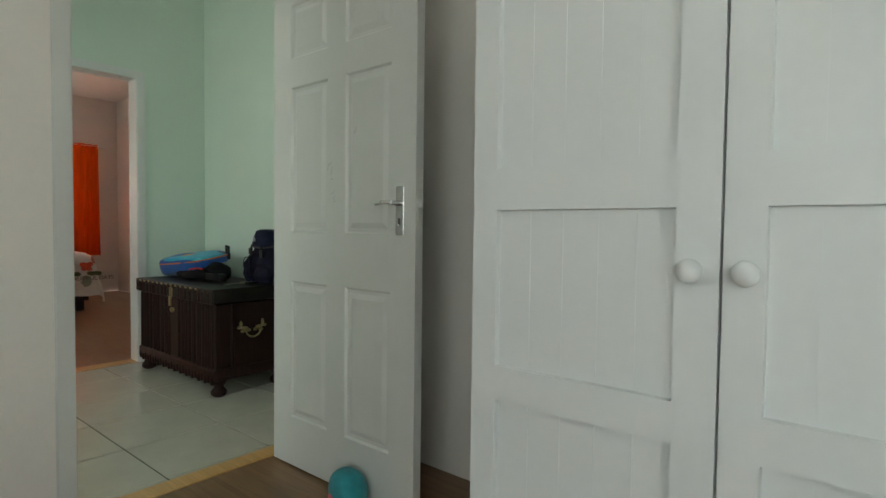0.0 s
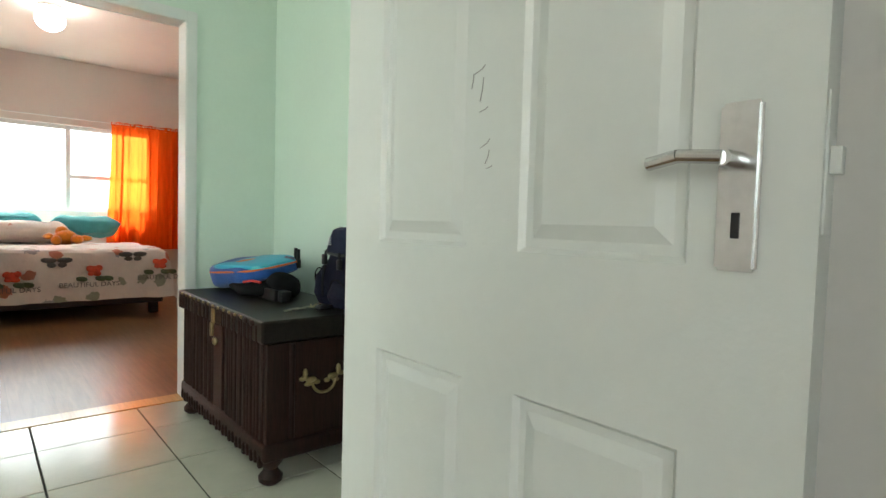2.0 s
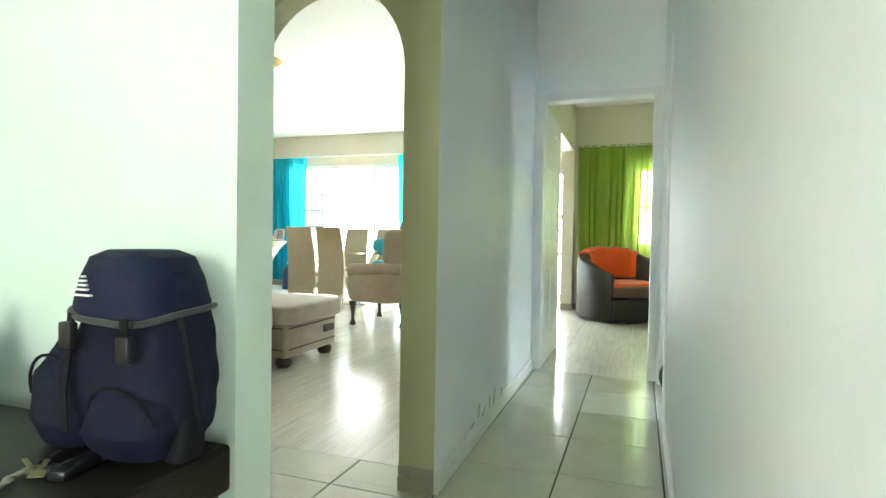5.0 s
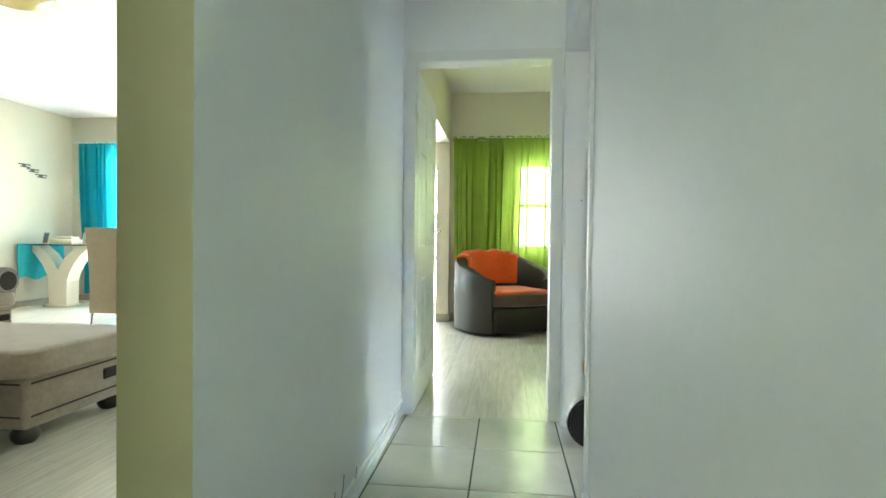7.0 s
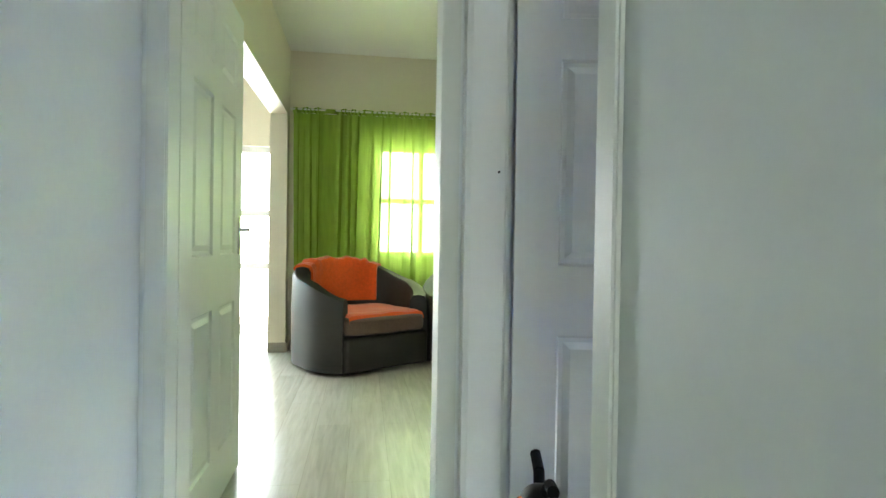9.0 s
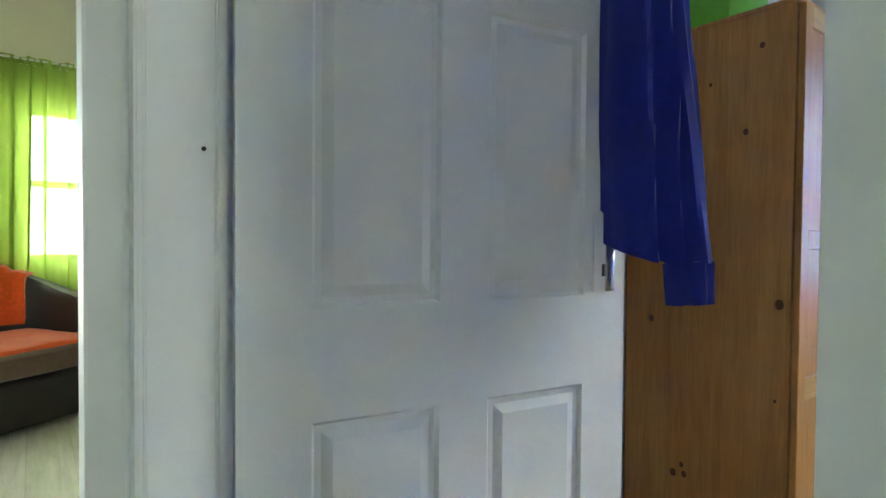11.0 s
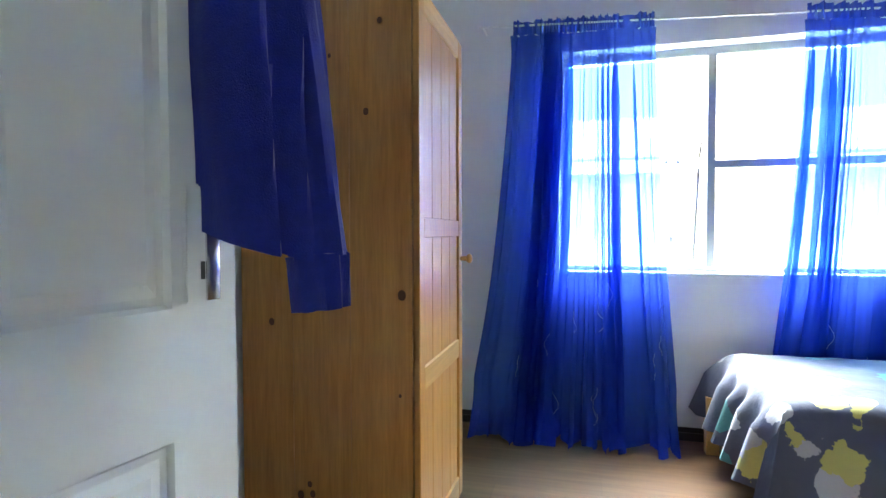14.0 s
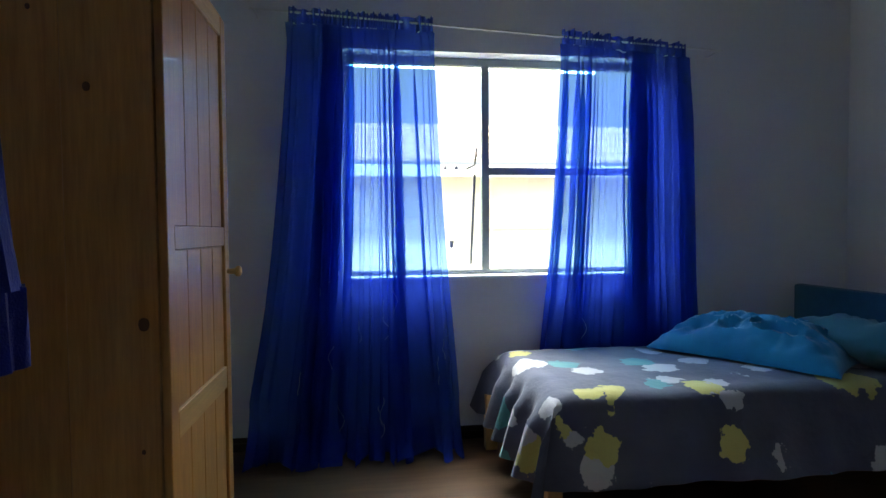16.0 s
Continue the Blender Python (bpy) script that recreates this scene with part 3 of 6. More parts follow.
skirting("baseboard_end_room", [(-3.32, 9.335, -3.32, 9.44, 1, 0), (-3.48, 9.33, -3.305, 9.33, 0, -1), (-3.30, 9.45, 0.2, 9.45, 0, -1)], SKIRT, 0.09, 0.016, "taupe skirting in the end room")


# ---- doors ----
def leaf_mesh(w=0.86, h=2.01, t=0.036):
    """A moulded six-panel leaf, hinge edge at x = 0, from z = 0."""
    bm = bmesh.new()
    xs = [0, 0.145 * w, 0.436 * w, 0.564 * w, 0.855 * w, w]
    zs = [0, 0.20, 0.765, 0.965, 1.55, 1.665, 1.88, h]
    panels = []
    for side in (-1, 1):
        grid = [[bm.verts.new((x, side * t / 2, z)) for x in xs] for z in zs]
        for j in range(len(zs) - 1):
            for i in range(len(xs) - 1):
                q = [grid[j][i], grid[j][i + 1], grid[j + 1][i + 1], grid[j + 1][i]]
                f = bm.faces.new(q if side < 0 else q[::-1])
                if i in (1, 3) and j in (1, 3, 5):
                    panels.append(f)
        if side < 0:
            g0 = grid
    for line0, line1 in ((g0[0], grid[0]), (g0[-1], grid[-1]), ([r[0] for r in g0], [r[0] for r in grid]), ([r[-1] for r in g0], [r[-1] for r in grid])):
        for i in range(len(line0) - 1):
            bm.faces.new((line0[i], line0[i + 1], line1[i + 1], line1[i]))
    bmesh.ops.recalc_face_normals(bm, faces=list(bm.faces))
    for th, dp in ((0.007, -0.009), (0.012, 0.0), (0.02, 0.007)):
        bmesh.ops.inset_individual(bm, faces=panels, thickness=th, depth=dp, use_even_offset=True)
    return bm


def handle_parts(leaf, x, side, z=1.03, m=CHROME, tip=-1, tw=0.04, hh=0.18, lever=True):
    """Back plate with keyhole, and a lever, on one side of a leaf."""
    y = side * 0.018
    bm = bmesh.new()
    box(bm, x - tw / 2, x + tw / 2, min(y, y + side * 0.008), max(y, y + side * 0.008), z - hh * 0.6, z + hh * 0.32)
    bmesh.ops.bevel(bm, geom=list(bm.edges), offset=0.0035, segments=2, affect="EDGES")
    part("handle_plate", bm, m, leaf, "brushed metal back plate", True)
    bm = bmesh.new()
    box(bm, x - 0.004, x + 0.004, min(y + side * 0.0075, y + side * 0.0088), max(y + side * 0.0075, y + side * 0.0088), z - hh * 0.42, z - hh * 0.28)
    part("keyhole", bm, BLACKPL, leaf)
    if lever:
        bm = bmesh.new()
        cyl(bm, (x, y, z), (x, y + side * 0.045, z), 0.009, 0.008, 12)
        tube(bm, [(x, y + side * 0.045, z), (x + tip * 0.04, y + side * 0.05, z + 0.003), (x + tip * 0.072, y + side * 0.048, z - 0.003)], 0.0068, 10)
        part("door_handle", bm, m, leaf, "curved metal lever handle", True)


def frame_bm(axis, f0, f1, a0, a1, h, face=0.055, proud=0.012, lin=0.03):
    """A pressed steel door frame lining an opening a0..a1 in a wall with faces f0, f1."""
    bm = bmesh.new()

    def put(a, b, c, d, z0, z1):
        if axis == "y":
            box(bm, c, d, a, b, z0, z1)
        else:
            box(bm, a, b, c, d, z0, z1)
    put(a0, a0 + lin, f0, f1, 0, h)
    put(a1 - lin, a1, f0, f1, 0, h)
    put(a0 + lin, a1 - lin, f0, f1, h - lin, h)
    for fa, fb in ((f0 - proud, f0 - 0.0005), (f1 + 0.0005, f1 + proud)):
        put(a0 + lin - face, a0 + lin, fa, fb, 0, h - lin + face)
        put(a1 - lin, a1 - lin + face, fa, fb, 0, h - lin + face)
        put(a0 + lin, a1 - lin, fa, fb, h - lin, h - lin + face)
    bmesh.ops.bevel(bm, geom=list(bm.edges), offset=0.004, segments=2, affect="EDGES")
    return bm


def door(name, label, axis, f0, f1, a0, a1, leaf_pose=None, leaf_mat=GLOSS, handle=None, frame_mat=GLOSS, h=D + 0.03, w=0.86):
    c = (a0 + a1) / 2
    base = ((f0 + f1) / 2, c, 0) if axis == "y" else (c, (f0 + f1) / 2, 0)
    th = thing(name, base, label, "door", "", "structure")
    part("frame", frame_bm(axis, f0, f1, a0, a1, h), frame_mat, th, "white enamelled steel frame", True)
    if leaf_pose is not None:
        lf = part("leaf", leaf_mesh(w), leaf_mat, th, "moulded six-panel leaf")
        lf.matrix_parent_inverse = th.matrix_world.inverted() @ leaf_pose
        for s in handle or ():
            handle_parts(lf, *s)
        for z in (0.22, 1.0, 1.78) if name != "door_4" else ():
            bm = bmesh.new()
            cyl(bm, (-0.004, 0.019, z - 0.05), (-0.004, 0.019, z + 0.05), 0.006, 0.006, 10)
            part("hinge", bm, CHROME, lf)
        return th, lf
    return th, None


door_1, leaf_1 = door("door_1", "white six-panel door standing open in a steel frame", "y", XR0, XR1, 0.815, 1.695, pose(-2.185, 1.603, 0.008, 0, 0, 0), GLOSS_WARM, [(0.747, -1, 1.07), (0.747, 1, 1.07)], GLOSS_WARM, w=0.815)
door_2, _l = door("door_2", "white steel door frame of the orange bedroom, no leaf in view", "y", XW0, XW1, 1.065, 1.91)
door_3, leaf_3 = door("door_3", "white six-panel door open into the end room", "x", 5.70, 5.83, -3.175, -2.34, pose(-3.160, 5.80, 0.008, 0, 0, 90.5), GLOSS, [(0.80, -1, 1.07)])
door_4, leaf_4 = door("door_4", "white six-panel door open into the blue bedroom", "y", XR0, XR1 - 0.025, 4.68, 5.63, pose(-2.167, 5.60, 0.008, 0, 0, -9.4), GLOSS, [(0.786, -1, 1.09, GLOSS, -1, 0.064, 0.2, False)])
bm = boxes((0.791, 0.817, -0.0300, -0.0255, 0.972, 1.085), bev=0.002)
part("key_plate", bm, CHROME, leaf_4, "polished chrome key plate", True)
bm = bmesh.new()
cyl(bm, (-2.214, 5.6015, 1.238), (-2.214, 5.597, 1.238), 0.004, 0.0035, 12)
part("screw", bm, BLACKPL, door_4, "dark screw in the frame")
# lock edge and scuffs of the first door
bm = boxes((0.8135, 0.8165, -0.011, 0.011, 1.0, 1.13), (0.8165, 0.826, -0.006, 0.006, 1.055, 1.08), bev=0.0008, seg=1)
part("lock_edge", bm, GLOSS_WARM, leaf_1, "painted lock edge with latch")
bm = bmesh.new()
for x, z, w_, h_ in ((0.375, 1.230, 0.022, 0.010), (0.380, 1.200, 0.006, 0.035), (0.385, 1.170, 0.018, 0.006), (0.390, 1.120, 0.020, 0.012), (0.395, 1.100, 0.008, 0.020), (0.515, 1.340, 0.012, 0.020), (0.400, 1.085, 0.012, 0.004), (0.360, 1.215, 0.004, 0.022)):
    tube(bm, [(x - w_ / 2, -0.0181, z - h_ / 2), (x + 0.2 * w_, -0.0181, z), (x + w_ / 2, -0.0181, z + h_ / 2)], 0.0009, 5)
part("scuff_mark", bm, SMUDGE, leaf_1, "dark scuffs and chipped paint")


# ---- windows ----
def window(name, axis, f, a0, a1, z0, z1, mullions, transoms, m, label, bar=0.035, depth=0.04, sill=None):
    """A steel window at the plane f. mullions: positions; transoms: (a, b, z) bars."""
    c = (a0 + a1) / 2
    th = thing(name, (f, c, z0) if axis == "y" else (c, f, z0), label, "window", "", "structure")
    bm = bmesh.new()

    def put(b_, a, b, z, zz, d=depth):
        if axis == "y":
            box(b_, f - d / 2, f + d / 2, a, b, z, zz)
        else:
            box(b_, a, b, f - d / 2, f + d / 2, z, zz)
    put(bm, a0, a0 + bar, z0, z1)
    put(bm, a1 - bar, a1, z0, z1)
    put(bm, a0 + bar, a1 - bar, z0, z0 + bar)
    put(bm, a0 + bar, a1 - bar, z1 - bar, z1)
    bmesh.ops.bevel(bm, geom=list(bm.edges), offset=0.003, segments=1, affect="EDGES")
    part("window_frame", bm, m, th)
    for q in mullions:
        bm = bmesh.new()
        put(bm, q - bar / 2, q + bar / 2, z0 + bar, z1 - bar, depth * 0.9)
        part("mullion", bm, m, th)
    for a, b, z in transoms:
        bm = bmesh.new()
        put(bm, a, b, z - bar / 2, z + bar / 2, depth * 0.85)
        part("transom", bm, m, th)
    edges = [a0 + bar, *sorted(mullions), a1 - bar]
    for a, b in zip(edges, edges[1:]):
        bm = bmesh.new()
        put(bm, a, b, z0 + bar, z1 - bar, 0.004)
        g = part("pane", bm, GLASS, th)
        g.visible_shadow = False
    if sill:
        part("window_sill", boxes(sill, bev=0.006), GLOSS, th, "white painted sill")
    return th


window("window_1", "y", 1.04, 3.33, 5.01, 0.86, 2.05, [4.235], [(3.35, 4.22, 1.44)], STEELGREEN, "weathered steel casement window above the bed", 0.04, 0.045, (0.90, 1.03, 3.335, 5.005, 0.855, 0.875))
window("window_2", "y", -9.37, -0.6, 2.82, 1.02, 2.07, [0.1, 1.90], [(1.92, 2.79, 1.45), (-0.57, 0.08, 1.45)], ALU, "wide white framed window behind the bed", 0.05, 0.05)
window("window_3", "x", 10.53, -8.75, -4.9, 0.35, 2.28, [-8.1, -7.0, -5.9], [(-8.72, -8.12, 1.75), (-8.72, -8.12, 1.45), (-8.72, -8.12, 1.15)], ALU, "wide white framed lounge window", 0.05, 0.05)
window("window_4", "x", 9.52, -2.50, -1.1, 0.90, 1.98, [-2.05], [(-2.47, -2.07, 1.45), (-2.03, -1.12, 1.45)], ALU, "white framed window behind lime curtains", 0.045, 0.045)
window("window_5", "x", 10.53, -4.32, -3.52, 0.02, 2.1, [], [(-4.27, -3.57, 0.75), (-4.27, -3.57, 1.35)], ALU, "white glazed outer door in the lounge", 0.07, 0.05)
# unseen glazing, made up to go with the hall fill lamp
window("unseen_window", "x", -0.87, -3.9, -2.7, 0.02, 2.2, [-3.3], [], ALU, "unseen white framed glazing, added for the hall fill light", 0.06, 0.05)
# unseen, put in to match the added south lamp
window("unseen_window", "x", -1.96, 0.05, 1.45, 0.9, 2.1, [0.75], [], ALU, "unseen white framed bedroom window", 0.045, 0.045)
window("window_6", "y", 1.66, -1.25, 0.55, 0.9, 2.1, [-0.35], [], ALU, "unseen white framed bedroom window", 0.045, 0.045)

# opening light of the steel window, standing ajar, with its stay and pegs
bm = bmesh.new()
tube(bm, [(1.02, 4.32, 0.93), (1.00, 4.30, 1.42)], 0.008, 6)
tube(bm, [(1.02, 4.345, 1.45), (0.995, 4.30, 1.47), (0.985, 4.29, 1.56)], 0.006, 6)
for y in (4.40, 4.46):
    cyl(bm, (1.0, y, 1.445), (1.0, y, 1.465), 0.012, 0.006, 8)
cyl(bm, (1.0, 4.43, 1.02), (1.0, 4.43, 1.06), 0.008, 0.014, 8)
part("casement_stay", bm, STEELGREEN, bpy.data.objects["window_1"], "steel stay and pegs of the ajar casement", True)


# ---- curtains ----
def curtain(name, axis, f, top, bot, z0, z1, m, label, folds=9, depth=0.03, seed=1, heading=0.06, nz=30, spread=0.0, group="", bunch=0.0, tilt=0.0, threads=0):
    """Gathered cloth hung at the plane f, from top (a0, a1) at z1 to bot (a0, a1) at z0.
    bunch: how far pleats fold over one another, with flat single cloth between; tilt: fall of the heading along its width."""
    rng = random.Random(seed)
    ph = [rng.uniform(0, 6.28) for _ in range(4)]
    nu = folds * (22 if bunch else 14)
    th = thing(name, (f, sum(bot) / 2, z0) if axis == "y" else (sum(bot) / 2, f, z0), label, "curtain", group)

    def place(u, z, head=False, lift=0.0):
        k = (z1 - z) / (z1 - z0)
        kk = min(1, k * 1.15) ** 1.6
        a = (top[0] + (top[1] - top[0]) * u) * (1 - kk) + (bot[0] + (bot[1] - bot[0]) * u) * kk
        u2 = u + 0.035 * math.sin(u * 17 + ph[0]) + 0.05 * math.sin(u * 7.3 + ph[2]) * u * (1 - u) * 4
        w = u2 * folds * 2 * math.pi
        z_ = z - tilt * u * (1 - k)
        if head:
            off = 0.012 * math.sin(w * 2.3 + ph[2]) + 0.004 * math.sin(w * 3.7)
            z_ += 0.007 * math.sin(w * 0.8 + ph[1]) * max(0.0, 1 - k * (z1 - z0) / heading)
        else:
            amp = depth * (0.45 + 0.55 * min(1, k * 3))
            env = 1.0
            if bunch:
                e = 0.5 + 0.75 * math.sin(u * 13.5 + ph[1]) + 0.35 * math.sin(u * 29 + ph[3] + 0.8 * k)
                env = min(1.0, max(0.22, e))
                env = env + (1 - env) * max(0.0, 1 - k * 14)
                a += bunch * env * math.sin(2 * w + ph[0] + 0.6 * math.sin(3 * k + ph[2])) * min(1, 0.25 + k * 4)
                a += 0.018 * k * noise.noise(Vector((u * 6, k * 2.5, seed + 4)))
            off = amp * env * (math.sin(w + ph[0] + 0.9 * math.sin(u * 9 + ph[1]) + 0.5 * k) + 0.35 * math.sin(2.1 * w + ph[2] + k * 1.4) + 0.25 * math.sin(0.43 * w + ph[3]))
            off += 0.02 * k * noise.noise(Vector((u * 5, k * 4, seed)))
            if spread and k > 0.88:
                q = (k - 0.88) / 0.12
                off -= spread * q * q * (0.35 + 0.65 * abs(math.sin(w * 0.31 + ph[1])))
                z_ += 0.035 * q * abs(math.sin(w * 0.45 + ph[2])) + 0.012 * q * noise.noise(Vector((u * 40, k * 20, seed)))
            a += 0.016 * math.cos(w + ph[3]) * env + 0.008 * math.sin(2.3 * w + ph[0]) * env + 0.012 * k * math.sin(u * 31 + ph[1])
        off -= lift
        return (f + off, a, z_) if axis == "y" else (a, f + off, z_)
    for nm, za, zb, n in (("curtain_cloth", z0, z1 - heading, nz), ("curtain_heading", z1 - heading, z1, 5)):
        bm = bmesh.new()
        rows = [[bm.verts.new(place(i / nu, za + (zb - za) * j / n, nm == "curtain_heading")) for i in range(nu + 1)] for j in range(n + 1)]
        for ra, rb in zip(rows, rows[1:]):
            for i in range(nu):
                bm.faces.new((ra[i], ra[i + 1], rb[i + 1], rb[i]))
        part(nm, bm, m, th, "" if nm == "curtain_cloth" else "gathered heading", True)
    for _ in range(threads):
        u, zc, ln = rng.uniform(0.04, 0.96), z0 + rng.uniform(0.06, 0.85) * rng.uniform(0.5, 1), rng.uniform(0.10, 0.24)
        sw, pp = rng.uniform(0.006, 0.013), rng.uniform(0, 6.28)
        bm = bmesh.new()
        tube(bm, [place(min(1, max(0, u + sw * math.sin(pp + 5.5 * t / 12))), min(z1 - heading, zc + ln * t / 12), False, 0.003) for t in range(13)], 0.0008, 4)
        part("silver_thread", bm, SILVER, th, "wavy silver thread woven into the cloth", True)
    return th


curtain("curtain", "y", 0.80, (5.245, 4.545), (5.45, 4.43), 0.006, 2.195, BLUE_C, "sheer royal blue curtain reaching the floor", 15, 0.034, 3, 0.075, 60, 0.20, "blue bedroom curtains", 0.030, 0.02, 16)
curtain("curtain", "y", 0.80, (3.875, 3.20), (4.02, 3.12), 0.02, 2.145, BLUE_C, "sheer royal blue curtain behind the bed", 14, 0.034, 8, 0.075, 44, 0.0, "blue bedroom curtains", 0.030, 0.05, 4)
curtain("curtain", "y", -9.20, (2.33, 3.20), (2.28, 3.22), 0.55, 2.16, ORANGE_C, "bright orange curtain beside the bedroom window", 8, 0.022, 5, 0.05, 24, 0.0, "orange curtains")
curtain("curtain", "y", -9.20, (-0.55, 0.42), (-0.55, 0.40), 0.55, 2.16, ORANGE_C, "bright orange curtain drawn aside at the window", 8, 0.022, 15, 0.05, 24, 0.0, "orange curtains")
curtain("curtain", "x", 10.33, (-9.17, -8.33), (-9.05, -8.36), 0.12, 2.45, TEAL_C, "turquoise curtain at the lounge window", 7, 0.035, 6, 0.06, 24, 0.0, "lounge curtains")
curtain("curtain", "x", 10.33, (-6.45, -5.6), (-6.4, -5.6), 0.12, 2.45, TEAL_C, "turquoise curtain at the lounge window", 7, 0.035, 7, 0.06, 24, 0.0, "lounge curtains")
curtain("curtain", "x", 9.34, (-3.28, -2.37), (-3.26, -2.40), 0.25, 2.29, GREEN_C, "lime green curtain hanging behind the tub chair", 8, 0.014, 9, 0.05, 24, 0.0, "lime curtains")
curtain("curtain", "x", 9.34, (-2.40, -1.1), (-2.41, -1.1), 0.25, 2.29, GREEN_C, "lime green curtain drawn over the window", 11, 0.016, 10, 0.05, 24, 0.0, "lime curtains")


def rod(name, p0, p1, r, m, label, brackets):
    th = thing(name, p0, label, "curtain rod")
    bm = bmesh.new()
    cyl(bm, p0, p1, r, r, 10)
    part("rod", bm, m, th, "", True)
    for a, b in brackets:
        bm = bmesh.new()
        cyl(bm, a, b, r * 1.2, r * 1.2, 8)
        part("bracket", bm, m, th, "", True)
    return th


rod("curtain_rod", (0.80, 5.43, 2.183), (0.80, 2.98, 2.065), 0.005, ALU, "thin sagging white rod above the blue curtains", [((0.80, 5.41, 2.182), (0.925, 5.41, 2.182)), ((0.80, 3.0, 2.066), (0.925, 3.0, 2.066))])
rod("curtain_rod", (-9.25, 10.33, 2.44), (-5.3, 10.33, 2.44), 0.012, ALU, "white curtain rod along the lounge window", [((-9.2, 10.33, 2.44), (-9.2, 10.455, 2.44)), ((-5.4, 10.33, 2.44), (-5.4, 10.455, 2.44))])
rod("curtain_rod", (-3.30, 9.34, 2.275), (-1.0, 9.34, 2.275), 0.008, ALU, "thin white rod of the lime curtains", [((-3.1, 9.34, 2.275), (-3.1, 9.455, 2.275)), ((-1.1, 9.34, 2.275), (-1.1, 9.455, 2.275))])
rod("curtain_rod", (-9.20, -0.65, 2.14), (-9.20, 3.3, 2.14), 0.006, ALU, "thin white rod of the orange curtains", [((-9.20, -0.6, 2.14), (-9.305, -0.6, 2.14)), ((-9.20, 3.25, 2.14), (-9.305, 3.25, 2.14))])


# ---- things: first bedroom ----
def white_wardrobe():
    x0, xm, x1, y0, y1, h = -0.922, -0.383, 0.12, 1.30, 1.90, 2.05
    th = thing("wardrobe", ((x0 + x1) / 2, 1.6, 0), "white painted two-door wardrobe with round knobs", "wardrobe")
    part("body", boxes((x0, x1, y0 + 0.022, y1, 0.0, h), bev=0.004), WARDROBE_WHITE, th)
    for a, b, kx in ((x0 + 0.002, xm - 0.003, xm - 0.045), (xm + 0.003, x1 - 0.002, xm + 0.043)):
        zs = [0.05, 0.13, 0.60, 0.68, 1.038, 1.13, 1.95, h - 0.01]
        xs = [a, a + 0.065, b - 0.075, b]
        bm = bmesh.new()
        gr = [[bm.verts.new((x, y0, z)) for x in xs] for z in zs]
        pans = []
        for j in range(len(zs) - 1):
            for i in range(3):
                f = bm.faces.new((gr[j][i], gr[j][i + 1], gr[j + 1][i + 1], gr[j + 1][i]))
                if i == 1 and j in (1, 3, 5):
                    pans.append(f)
        bmesh.ops.recalc_face_normals(bm, faces=list(bm.faces))
        for f in bm.faces:
            if f.normal.y > 0:
                f.normal_flip()
        bmesh.ops.inset_individual(bm, faces=pans, thickness=0.0025, depth=-0.015)
        edges = [e for e in bm.edges if e.is_boundary]
        ex = bmesh.ops.extrude_edge_only(bm, edges=edges)
        bmesh.ops.translate(bm, verts=[v for v in ex["geom"] if isinstance(v, bmesh.types.BMVert)], vec=(0, 0.02, 0))
        d = part("door", bm, WARDROBE_WHITE, th, "framed door with grooved panels")
        n = 5
        for z0, z1 in ((0.13, 0.60), (0.68, 1.038), (1.13, 1.95)):
            for i in range(1, n):
                x = xs[1] + (xs[2] - xs[1]) * i / n
                part("panel_bead", boxes((x - 0.003, x + 0.003, y0 + 0.0135, y0 + 0.017, z0 + 0.006, z1 - 0.006)), WARDROBE_WHITE, d)
        bm = bmesh.new()
        cyl(bm, (kx, y0, 0.925), (kx, y0 - 0.018, 0.925), 0.011, 0.009, 14)
        puff(bm, (kx, y0 - 0.030, 0.925), (0.022, 0.016, 0.022), 1.0, 20, 12)
        part("knob", bm, WARDROBE_WHITE, d, "round white wooden knob", True)


white_wardrobe()
bm = bmesh.new()
puff(bm, (-1.60, 1.50, 0.075), (0.07, 0.06, 0.075), 0.9, 24, 14, 0.01, 2)
toy = solo("soft_ball", bm, TEALBALL, "small teal knitted ball by the open door", "toy", smooth=True)
bm = bmesh.new()
puff(bm, (-1.625, 1.446, 0.06), (0.018, 0.006, 0.016), 1.0, 12, 6)
part("patch", bm, PINKSPOT, toy, "pink spot")


